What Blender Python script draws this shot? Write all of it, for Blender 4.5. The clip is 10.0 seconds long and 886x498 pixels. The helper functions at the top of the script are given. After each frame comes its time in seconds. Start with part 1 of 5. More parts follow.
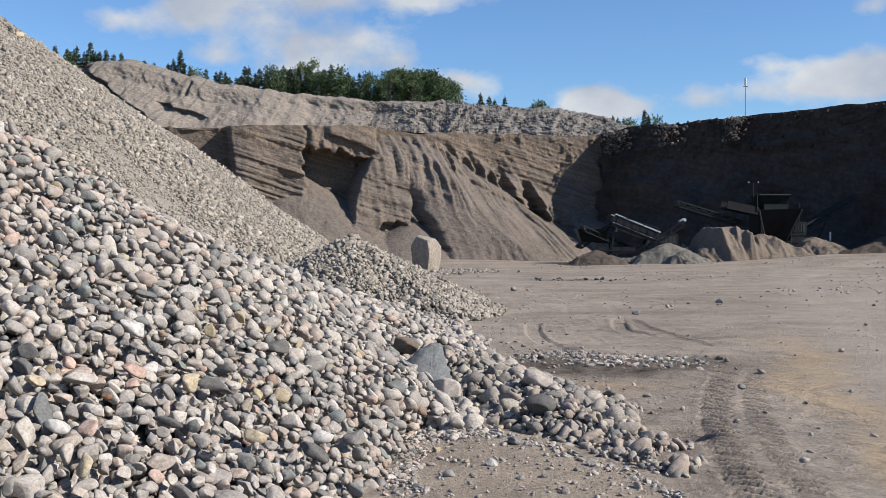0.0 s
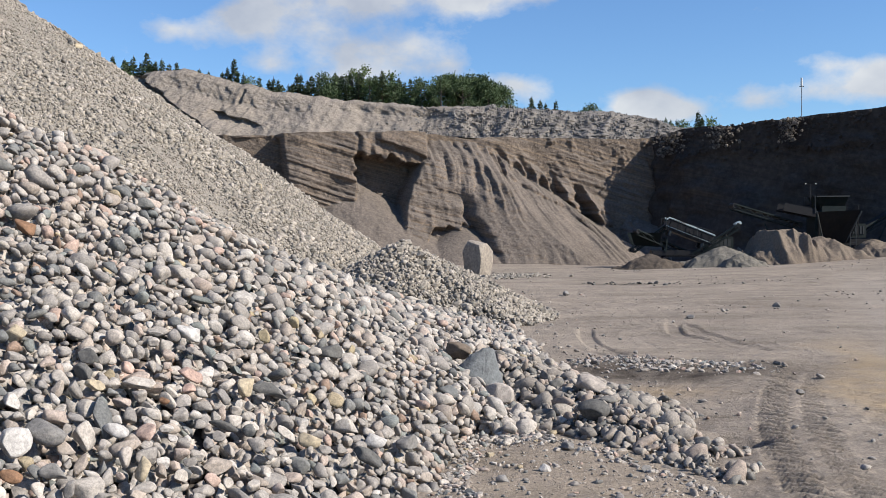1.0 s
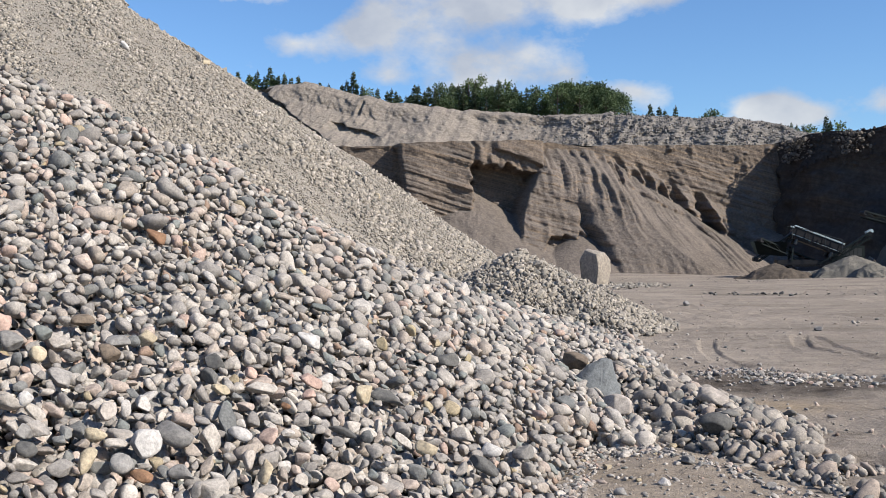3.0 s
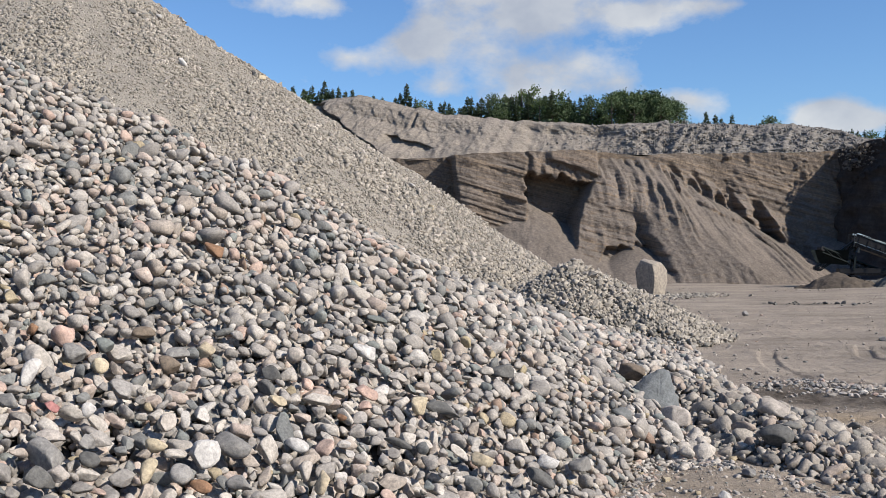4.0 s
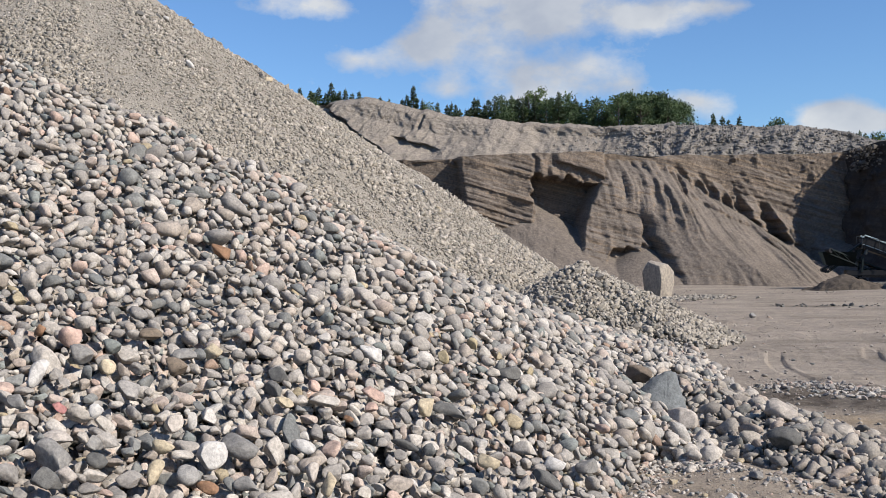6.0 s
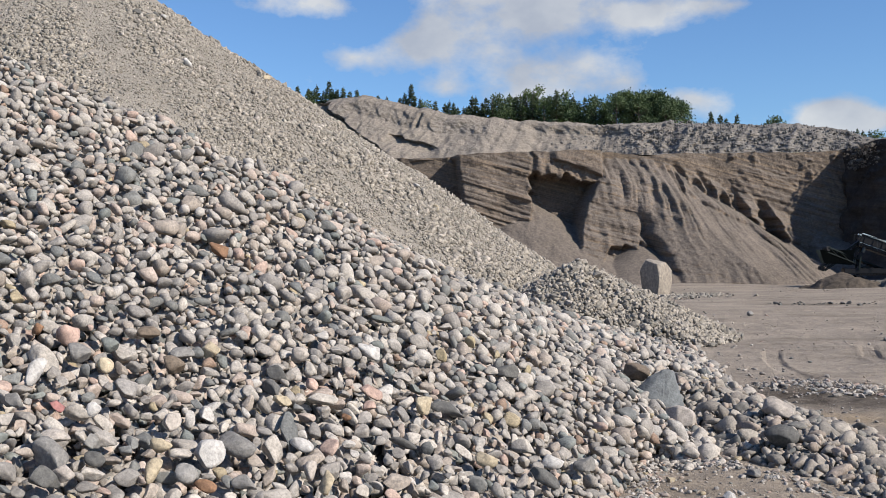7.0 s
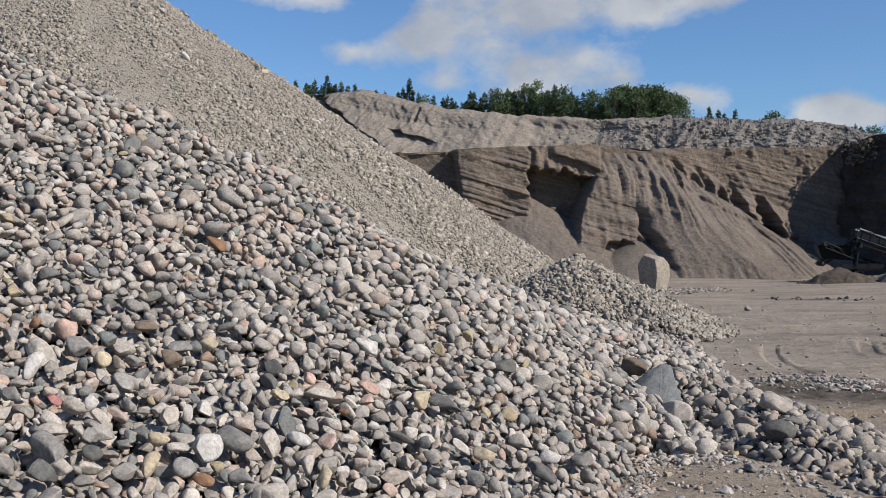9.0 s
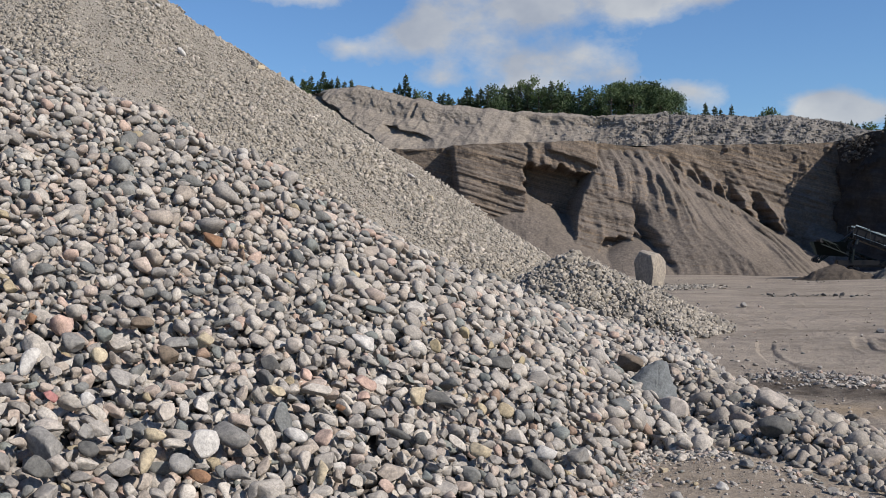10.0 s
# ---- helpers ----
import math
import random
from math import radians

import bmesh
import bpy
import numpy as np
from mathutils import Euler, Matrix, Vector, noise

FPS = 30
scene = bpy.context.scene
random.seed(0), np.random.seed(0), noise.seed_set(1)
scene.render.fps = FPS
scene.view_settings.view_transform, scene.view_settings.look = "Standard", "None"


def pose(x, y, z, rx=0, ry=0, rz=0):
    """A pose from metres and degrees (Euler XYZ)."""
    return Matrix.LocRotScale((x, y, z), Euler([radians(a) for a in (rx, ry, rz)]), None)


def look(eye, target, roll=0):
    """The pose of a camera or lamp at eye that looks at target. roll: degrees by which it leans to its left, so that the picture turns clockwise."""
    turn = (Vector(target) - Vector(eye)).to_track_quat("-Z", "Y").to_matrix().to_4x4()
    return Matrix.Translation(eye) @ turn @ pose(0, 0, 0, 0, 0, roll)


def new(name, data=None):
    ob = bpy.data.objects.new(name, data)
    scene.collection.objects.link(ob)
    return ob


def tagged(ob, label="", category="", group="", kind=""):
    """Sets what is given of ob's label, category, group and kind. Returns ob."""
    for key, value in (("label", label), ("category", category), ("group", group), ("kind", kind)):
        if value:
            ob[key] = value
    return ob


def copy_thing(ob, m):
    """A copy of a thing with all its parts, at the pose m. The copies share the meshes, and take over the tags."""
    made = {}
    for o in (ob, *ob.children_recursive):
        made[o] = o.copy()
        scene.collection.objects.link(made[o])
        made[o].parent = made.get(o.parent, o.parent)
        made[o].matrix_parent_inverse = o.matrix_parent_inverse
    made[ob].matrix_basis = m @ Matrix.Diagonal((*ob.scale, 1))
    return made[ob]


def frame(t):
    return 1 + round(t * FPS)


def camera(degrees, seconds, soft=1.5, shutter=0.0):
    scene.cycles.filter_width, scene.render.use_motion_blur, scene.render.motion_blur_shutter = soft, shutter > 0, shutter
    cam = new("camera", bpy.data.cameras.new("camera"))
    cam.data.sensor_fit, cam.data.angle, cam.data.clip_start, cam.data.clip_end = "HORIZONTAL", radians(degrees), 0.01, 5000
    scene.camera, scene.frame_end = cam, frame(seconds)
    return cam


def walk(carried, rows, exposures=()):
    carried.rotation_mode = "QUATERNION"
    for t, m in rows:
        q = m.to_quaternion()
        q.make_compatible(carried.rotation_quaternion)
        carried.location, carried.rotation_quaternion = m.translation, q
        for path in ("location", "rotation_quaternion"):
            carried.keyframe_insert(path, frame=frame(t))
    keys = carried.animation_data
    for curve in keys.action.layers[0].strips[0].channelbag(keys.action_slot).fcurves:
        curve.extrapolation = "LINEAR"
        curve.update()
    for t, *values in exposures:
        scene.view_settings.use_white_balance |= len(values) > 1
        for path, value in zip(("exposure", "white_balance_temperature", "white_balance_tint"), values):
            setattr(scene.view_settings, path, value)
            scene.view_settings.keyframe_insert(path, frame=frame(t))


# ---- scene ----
cam = camera(48.3, 10.0, soft=0.75)
EYE = 1.75
# seconds, and the turn of the camera, which stands at one spot: degrees about x, y, z
ROWS = [
    (0.0, 89.16, 0.00, 0.00),
    (0.5, 89.16, 0.21, 1.36),
    (1.0, 89.45, 0.39, 2.99),
    (1.5, 89.86, 0.30, 4.84),
    (2.0, 89.83, 0.10, 6.27),
    (2.5, 89.85, 0.29, 7.71),
    (2.7, 89.87, 0.32, 8.58),
    (3.8, 90.60, 0.73, 12.20),
    (4.0, 90.70, 0.80, 12.87),
    (4.5, 91.06, 0.83, 13.61),
    (5.0, 90.98, 0.88, 13.57),
    (5.5, 90.89, 0.82, 13.41),
    (7.0, 90.70, 0.79, 13.13),
    (7.5, 90.72, 0.76, 13.10),
    (8.0, 90.84, 0.78, 12.84),
    (8.5, 90.66, 0.62, 13.05),
    (9.0, 90.38, 0.68, 13.01),
    (9.5, 90.23, 0.69, 12.83),
    (10.0, 90.16, 0.64, 12.80),
]
walk(cam, [(t, pose(0, 0, EYE, rx, ry, rz)) for t, rx, ry, rz in ROWS],
     exposures=[(0.0, 0.59), (0.5, 0.66), (1.5, 0.66), (2.5, 0.70), (4.0, 0.57), (5.5, 0.58), (7.0, 0.54), (7.5, 0.48), (8.0, 0.38), (9.0, 0.33), (10.0, 0.33)])

# ---- light ----
SUN_EL, SUN_AZ = 35.5, 106.0      # height, and degrees clockwise from straight ahead (+y)


def sky_world():
    world = bpy.data.worlds.new("sky")
    scene.world = world
    world.use_nodes = True
    nt = world.node_tree
    nt.nodes.clear()
    out = nt.nodes.new("ShaderNodeOutputWorld")
    back = nt.nodes.new("ShaderNodeBackground")
    back.inputs["Strength"].default_value = 0.068
    sky = nt.nodes.new("ShaderNodeTexSky")
    sky.sky_type, sky.sun_disc = "NISHITA", False
    sky.sun_elevation, sky.sun_rotation = radians(SUN_EL), radians(SUN_AZ)
    sky.air_density, sky.dust_density, sky.ozone_density = 1.0, 0.3, 2.0
    geo = nt.nodes.new("ShaderNodeTexCoord")

    def math_node(op, a, b=None, c=None, clamp=False):
        n = nt.nodes.new("ShaderNodeMath")
        n.operation, n.use_clamp = op, clamp
        for i, v in enumerate((a, b, c)):
            if v is None:
                continue
            if isinstance(v, (int, float)):
                n.inputs[i].default_value = v
            else:
                nt.links.new(v, n.inputs[i])
        return n.outputs[0]

    sep = nt.nodes.new("ShaderNodeSeparateXYZ")
    nt.links.new(geo.outputs["Generated"], sep.inputs[0])
    x, y, z = sep.outputs
    az = math_node("ARCTAN2", x, y)                      # radians to the right of straight ahead
    flat = math_node("SQRT", math_node("ADD", math_node("MULTIPLY", x, x), math_node("MULTIPLY", y, y)))
    el = math_node("ARCTAN2", z, flat)
    # wispy edges
    noise_in = nt.nodes.new("ShaderNodeMapping")
    noise_in.inputs["Scale"].default_value = (1, 1, 1.5)
    nt.links.new(geo.outputs["Generated"], noise_in.inputs[0])
    puff = nt.nodes.new("ShaderNodeTexNoise")
    puff.inputs["Scale"].default_value, puff.inputs["Detail"].default_value = 15.0, 9.0
    puff.inputs["Roughness"].default_value = 0.6
    nt.links.new(noise_in.outputs[0], puff.inputs["Vector"])
    total = None
    for ca, ce, wa, we, dens in BIG_CLOUD + LOW_CLOUDS + ROUND_CLOUDS:
        u = math_node("MULTIPLY", math_node("SUBTRACT", az, radians(ca)), 1 / radians(wa))
        v = math_node("MULTIPLY", math_node("SUBTRACT", el, radians(ce)), 1 / radians(we * 1.15))
        r = math_node("ADD", math_node("MULTIPLY", u, u), math_node("MULTIPLY", v, v))
        blob = math_node("MULTIPLY", math_node("EXPONENT", math_node("MULTIPLY", r, -1.0)), dens)
        total = blob if total is None else math_node("ADD", total, blob)
    cover = math_node("SUBTRACT", math_node("ADD", total, math_node("MULTIPLY", puff.outputs["Fac"], 2.1)), 1.35)
    cover = math_node("MULTIPLY", cover, 1.55, clamp=True)
    fog = math_node("MULTIPLY", cover, 0.92)
    # sunlit upper parts, greyer undersides
    belly = nt.nodes.new("ShaderNodeTexNoise")
    belly.inputs["Scale"].default_value, belly.inputs["Detail"].default_value = 9.0, 6.0
    nt.links.new(noise_in.outputs[0], belly.inputs["Vector"])
    ramp = nt.nodes.new("ShaderNodeValToRGB")
    ramp.color_ramp.elements[0].position, ramp.color_ramp.elements[1].position = 0.36, 0.62
    ramp.color_ramp.elements[0].color = (4.5, 4.9, 5.7, 1)
    ramp.color_ramp.elements[1].color = (7.1, 7.3, 7.5, 1)
    nt.links.new(belly.outputs["Fac"], ramp.inputs[0])
    tone = nt.nodes.new("ShaderNodeMixRGB")
    tone.blend_type = "MULTIPLY"
    tone.inputs[0].default_value = 1.0
    tone.inputs[2].default_value = SKY_TINT
    nt.links.new(sky.outputs[0], tone.inputs[1])
    mix = nt.nodes.new("ShaderNodeMixRGB")
    nt.links.new(fog, mix.inputs[0])
    nt.links.new(tone.outputs[0], mix.inputs[1])
    nt.links.new(ramp.outputs[0], mix.inputs[2])
    nt.links.new(mix.outputs[0], back.inputs["Color"])
    nt.links.new(back.outputs[0], out.inputs["Surface"])


SKY_TINT = (0.84, 1.12, 1.46, 1)
# clouds: azimuth, height, half width, half height in degrees, density
BIG_CLOUD = [
    (-13.9, 13.0, 1.8, 0.98, 0.75), (-15.9, 11.9, 2.3, 0.85, 0.6), (-18.2, 11.6, 1.5, 0.59, 0.42), (-10.9, 11.9, 2.6, 1.05, 0.7), (-9.6, 13.6, 2.9, 1.18, 0.75), (-6.3, 13.8, 2.9, 1.18, 0.75),
    (-2.8, 13.6, 2.6, 0.98, 0.75), (0.0, 13.5, 2.3, 0.79, 0.6), (2.2, 13.9, 2.0, 0.66, 0.5), (-8.0, 10.9, 2.9, 0.79, 0.6), (-4.4, 11.2, 2.3, 0.72, 0.65), (-22.0, 14.4, 3.6, 0.98, 0.75),
]
LOW_CLOUDS = [
    (-19.4, 14.6, 1.6, 0.72, 0.5), (-12.9, 10.0, 2.0, 0.72, 0.6), (-8.7, 9.4, 2.3, 0.72, 0.62), (-6.1, 9.8, 2.0, 0.72, 0.6), (-2.9, 9.7, 1.6, 0.72, 0.62), (0.4, 8.9, 1.3, 0.66, 0.55),
    (2.1, 8.7, 1.6, 0.85, 0.7), (8.8, 7.8, 1.5, 0.85, 0.8), (7.7, 7.3, 1.6, 0.66, 0.7), (10.5, 7.2, 1.6, 0.72, 0.7), (4.0, 13.8, 1.6, 0.46, 0.4), (-11.2, 15.0, 2.9, 0.59, 0.6),
    (-6.3, 15.6, 3.9, 0.98, 0.6), (8.6, 7.4, 1.5, 0.72, 0.8), (10.5, 7.0, 1.6, 0.59, 0.7), (14.6, 7.7, 2.0, 0.72, 0.75), (18.8, 7.9, 2.0, 0.72, 0.75), (20.8, 8.4, 2.0, 0.79, 0.75),
    (22.8, 8.7, 2.0, 0.98, 0.8), (23.9, 7.9, 2.0, 0.85, 0.7), (23.6, 12.0, 1.0, 0.59, 0.7), (18.8, 9.2, 1.3, 0.33, 0.35),
]
ROUND_CLOUDS = [
    (40.0, 12.0, 9.0, 3.0, 0.7), (70.0, 20.0, 12.0, 4.0, 0.7), (120.0, 14.0, 16.0, 3.0, 0.7), (160.0, 25.0, 18.0, 5.0, 0.7),
    (-60.0, 14.0, 12.0, 3.0, 0.7), (-100.0, 22.0, 14.0, 5.0, 0.7), (-150.0, 12.0, 15.0, 3.0, 0.7),
]
sky_world()

sun = new("sun", bpy.data.lights.new("sun", "SUN"))
sun.data.energy, sun.data.angle, sun.data.color = 5.0, radians(0.53), (1.0, 0.932, 0.84)
a, e = radians(SUN_AZ), radians(SUN_EL)
sun.matrix_world = look((math.sin(a) * 60, math.cos(a) * 60, 60 * math.tan(e)), (0, 0, 0))

# ---- noise and mesh helpers ----
def lattice(ix, iy, seed):
    n = (ix.astype(np.int64) * 374761393 + iy.astype(np.int64) * 668265263 + seed * 974634533) & 0xFFFFFFFF
    n = ((n ^ (n >> 13)) * 1274126177) & 0xFFFFFFFF
    n = n ^ (n >> 16)
    return (n & 0xFFFF) / 65535.0


def vnoise(x, y, seed=0):
    """Smooth value noise, -1 to 1."""
    ix, iy = np.floor(x), np.floor(y)
    fx, fy = x - ix, y - iy
    fx, fy = fx * fx * (3 - 2 * fx), fy * fy * (3 - 2 * fy)
    a, b = lattice(ix, iy, seed), lattice(ix + 1, iy, seed)
    c, d = lattice(ix, iy + 1, seed), lattice(ix + 1, iy + 1, seed)
    return 2 * ((a + (b - a) * fx) * (1 - fy) + (c + (d - c) * fx) * fy) - 1


def fbm(x, y, octaves=4, seed=0, gain=0.5):
    total, amp = np.zeros_like(x, dtype=float), 1.0
    for k in range(octaves):
        total = total + amp * vnoise(x, y, seed + 17 * k)
        x, y, amp = x * 2.03 + 3.1, y * 2.03 + 7.7, amp * gain
    return total


def ridge(x, y, octaves=3, seed=0):
    total, amp = np.zeros_like(x, dtype=float), 1.0
    for k in range(octaves):
        total = total + amp * (1 - 2 * np.abs(vnoise(x, y, seed + 31 * k)))
        x, y, amp = x * 2.1 + 1.3, y * 2.1 + 4.1, amp * 0.5
    return total


def step(a, b, v):
    t = np.clip((v - a) / (b - a), 0, 1)
    return t * t * (3 - 2 * t)


def mesh_arrays(name, verts, faces, smooth=True):
    """A mesh from arrays of places and of triangles or quads."""
    verts, faces = np.asarray(verts, dtype=np.float32), np.asarray(faces, dtype=np.int32)
    me = bpy.data.meshes.new(name)
    n, k = faces.shape
    me.vertices.add(len(verts))
    me.vertices.foreach_set("co", verts.ravel())
    me.loops.add(n * k)
    me.loops.foreach_set("vertex_index", faces.ravel())
    me.polygons.add(n)
    me.polygons.foreach_set("loop_start", np.arange(0, n * k, k, dtype=np.int32))
    me.polygons.foreach_set("use_smooth", np.full(n, smooth, dtype=bool))
    me.update(calc_edges=True)
    return me


def grid_faces(rows, cols, keep=None):
    i = np.arange(rows * cols).reshape(rows, cols)
    f = np.stack((i[:-1, :-1], i[:-1, 1:], i[1:, 1:], i[1:, :-1]), -1).reshape(-1, 4)
    return f if keep is None else f[keep.reshape(-1)]


def put(name, me, material, parent=None, label="", category="", group="", kind=""):
    ob = new(name, me)
    if material:
        me.materials.append(material)
    if parent:
        ob.parent = parent
    return tagged(ob, label, category, group, kind)


def part(name, bm, material, parent, label=""):
    me = bpy.data.meshes.new(name)
    bm.to_mesh(me)
    bm.free()
    return put(name, me, material, parent, label)


def empty(name, label, category, group="", m=None):
    ob = new(name)
    if m is not None:
        ob.matrix_basis = m
    return tagged(ob, label, category, group)


# ---- materials ----
def nodes_of(name, rough=0.9):
    mat = bpy.data.materials.new(name)
    mat.use_nodes = True
    nt = mat.node_tree
    bsdf = nt.nodes["Principled BSDF"]
    bsdf.inputs["Roughness"].default_value = rough
    bsdf.inputs["Specular IOR Level"].default_value = 0.25
    return mat, nt, bsdf


def noise_node(nt, scale, detail=6, rough=0.6, vector=None, stretch=None):
    n = nt.nodes.new("ShaderNodeTexNoise")
    n.inputs["Scale"].default_value, n.inputs["Detail"].default_value, n.inputs["Roughness"].default_value = scale, detail, rough
    if vector is None:
        vector = nt.nodes.new("ShaderNodeNewGeometry").outputs["Position"]
    if stretch:
        m = nt.nodes.new("ShaderNodeMapping")
        m.inputs["Scale"].default_value = stretch
        nt.links.new(vector, m.inputs[0])
        vector = m.outputs[0]
    nt.links.new(vector, n.inputs["Vector"])
    return n.outputs["Fac"]


def ramp_node(nt, fac, stops, constant=False):
    r = nt.nodes.new("ShaderNodeValToRGB")
    cr = r.color_ramp
    if constant:
        cr.interpolation = "CONSTANT"
    while len(cr.elements) < len(stops):
        cr.elements.new(0.5)
    for el, (p, c) in zip(cr.elements, stops):
        el.position, el.color = p, (*c, 1)
    nt.links.new(fac, r.inputs[0])
    return r.outputs[0]


def mix_node(nt, fac, a, b, mode="MIX"):
    m = nt.nodes.new("ShaderNodeMixRGB")
    m.blend_type = mode
    for i, v in enumerate((fac, a, b)):
        if isinstance(v, (int, float)):
            m.inputs[i].default_value = v
        elif isinstance(v, tuple):
            m.inputs[i].default_value = (*v, 1)
        else:
            nt.links.new(v, m.inputs[i])
    return m.outputs[0]


def bump_node(nt, bsdf, height, strength, distance, chain=None):
    b = nt.nodes.new("ShaderNodeBump")
    b.inputs["Strength"].default_value, b.inputs["Distance"].default_value = strength, distance
    nt.links.new(height, b.inputs["Height"])
    if chain is not None:
        nt.links.new(chain, b.inputs["Normal"])
    nt.links.new(b.outputs[0], bsdf.inputs["Normal"])
    return b.outputs[0]


def plain(name, colour, rough=0.6, metal=0.0, vary=0.25, scale=3.0):
    """Paint, metal or rubber with dust on it."""
    mat, nt, bsdf = nodes_of(name, rough)
    bsdf.inputs["Metallic"].default_value = metal
    dust = ramp_node(nt, noise_node(nt, scale, 8, 0.7), [(0.42, (0, 0, 0)), (0.75, (1, 1, 1))])
    f = nt.nodes.new("ShaderNodeMath")
    f.operation = "MULTIPLY"
    f.inputs[1].default_value = vary
    nt.links.new(dust, f.inputs[0])
    nt.links.new(mix_node(nt, f.outputs[0], colour, (0.23, 0.19, 0.15)), bsdf.inputs["Base Color"])
    return mat


def earth(name, light, dark, grain=30.0, strata=0.0, rough=0.95, relief=0.03):
    """Sand and gravel in the mass: blotches, grains, and beds where the cut shows them."""
    mat, nt, bsdf = nodes_of(name, rough)
    bsdf.inputs["Specular IOR Level"].default_value = 0.1
    big = noise_node(nt, 0.35, 6, 0.65)
    col = ramp_node(nt, big, [(0.3, dark), (0.7, light)])
    fine = noise_node(nt, grain, 5, 0.7)
    col = mix_node(nt, 0.55, col, ramp_node(nt, fine, [(0.3, (0.25, 0.25, 0.25)), (0.5, (0.5, 0.5, 0.5)), (0.72, (0.86, 0.84, 0.8))]), "OVERLAY")
    chain = bump_node(nt, bsdf, fine, 0.7, relief)
    if strata:
        geo = nt.nodes.new("ShaderNodeNewGeometry")
        tip = nt.nodes.new("ShaderNodeMapping")
        tip.inputs["Rotation"].default_value = (0, -0.26, 0)
        nt.links.new(geo.outputs["Position"], tip.inputs[0])
        beds = noise_node(nt, 1.0, 6, 0.75, vector=tip.outputs[0], stretch=(0.05, 0.05, 5.5))
        # beds show on the upright cuts alone, not on slumped sand
        sep = nt.nodes.new("ShaderNodeSeparateXYZ")
        nt.links.new(geo.outputs["Normal"], sep.inputs[0])
        cut = ramp_node(nt, sep.outputs[2], [(0.25, (strata, strata, strata)), (0.62, (0.04, 0.04, 0.04))])
        col = mix_node(nt, cut, col, ramp_node(nt, beds, [(0.36, (0.3, 0.28, 0.26)), (0.48, (0.48, 0.46, 0.44)), (0.56, (0.60, 0.53, 0.45)), (0.64, (0.84, 0.74, 0.60))]), "OVERLAY")
        chain = bump_node(nt, bsdf, beds, 0.35, 0.08, chain)
    mid = noise_node(nt, 3.4, 8, 0.7)
    bump_node(nt, bsdf, mid, 0.45, 0.07, chain)
    nt.links.new(col, bsdf.inputs["Base Color"])
    return mat


def stone(name, palette, speckle=60.0, rough=0.8):
    """Stones, each with a colour of its own, speckled and dusty."""
    mat, nt, bsdf = nodes_of(name, rough)
    geo, info = nt.nodes.new("ShaderNodeNewGeometry"), nt.nodes.new("ShaderNodeObjectInfo")
    add, fr = nt.nodes.new("ShaderNodeMath"), nt.nodes.new("ShaderNodeMath")
    add.operation, fr.operation = "ADD", "FRACT"
    nt.links.new(geo.outputs["Random Per Island"], add.inputs[0])
    nt.links.new(info.outputs["Random"], add.inputs[1])
    nt.links.new(add.outputs[0], fr.inputs[0])
    col = ramp_node(nt, fr.outputs[0], palette, True)
    # a second random number for the lightness
    mul, fr2 = nt.nodes.new("ShaderNodeMath"), nt.nodes.new("ShaderNodeMath")
    mul.operation, mul.inputs[1].default_value, fr2.operation = "MULTIPLY", 37.7, "FRACT"
    nt.links.new(fr.outputs[0], mul.inputs[0])
    nt.links.new(mul.outputs[0], fr2.inputs[0])
    col = mix_node(nt, 0.6, col, ramp_node(nt, fr2.outputs[0], [(0, (0.40, 0.40, 0.40)), (1, (0.60, 0.60, 0.60))]), "OVERLAY")
    grain = noise_node(nt, speckle, 5, 0.75)
    col = mix_node(nt, 0.48, col, ramp_node(nt, grain, [(0.32, (0.16, 0.16, 0.16)), (0.5, (0.5, 0.5, 0.5)), (0.66, (0.84, 0.82, 0.79))]), "OVERLAY")
    blotch = noise_node(nt, 11.0, 4, 0.6)
    col = mix_node(nt, 0.4, col, ramp_node(nt, blotch, [(0.35, (0.28, 0.27, 0.26)), (0.65, (0.70, 0.685, 0.66))]), "OVERLAY")
    nt.links.new(col, bsdf.inputs["Base Color"])
    bump_node(nt, bsdf, blotch, 0.6, 0.02, bump_node(nt, bsdf, grain, 0.5, 0.004))
    return mat


COBBLES = [(0.0, (0.244, 0.225, 0.206)), (0.15, (0.313, 0.286, 0.257)), (0.29, (0.217, 0.203, 0.190)), (0.38, (0.347, 0.317, 0.283)),
           (0.52, (0.155, 0.155, 0.148)), (0.57, (0.280, 0.242, 0.208)), (0.67, (0.231, 0.214, 0.197)), (0.75, (0.328, 0.272, 0.235)), (0.83, (0.360, 0.337, 0.312)),
           (0.89, (0.130, 0.133, 0.131)), (0.925, (0.336, 0.251, 0.210)), (0.95, (0.171, 0.181, 0.171)), (0.98, (0.309, 0.257, 0.174)), (0.992, (0.224, 0.159, 0.120))]
M_COBBLE = stone("cobble stone", COBBLES)
M_TOE = stone("dusty cobble stone", [(0.0, (0.240, 0.216, 0.189)), (0.2, (0.197, 0.179, 0.159)), (0.36, (0.284, 0.256, 0.222)), (0.5, (0.158, 0.152, 0.140)), (0.62, (0.267, 0.222, 0.188)), (0.75, (0.229, 0.203, 0.177)),
                                     (0.86, (0.126, 0.127, 0.121)), (0.91, (0.303, 0.275, 0.241))])
M_CRUSH = stone("crushed stone", [(0.0, (0.234, 0.211, 0.179)), (0.25, (0.281, 0.254, 0.218)), (0.5, (0.195, 0.177, 0.154)), (0.7, (0.296, 0.267, 0.23)), (0.83, (0.172, 0.16, 0.14)), (0.96, (0.351, 0.316, 0.281))], 40)
# dark colour deepens the shade seen in gaps between cobbles
M_GAPSHADE = earth("shade-dark bed under cobbles", (0.109, 0.095, 0.082), (0.07, 0.062, 0.055), 14, 0, 0.95, 0.05)
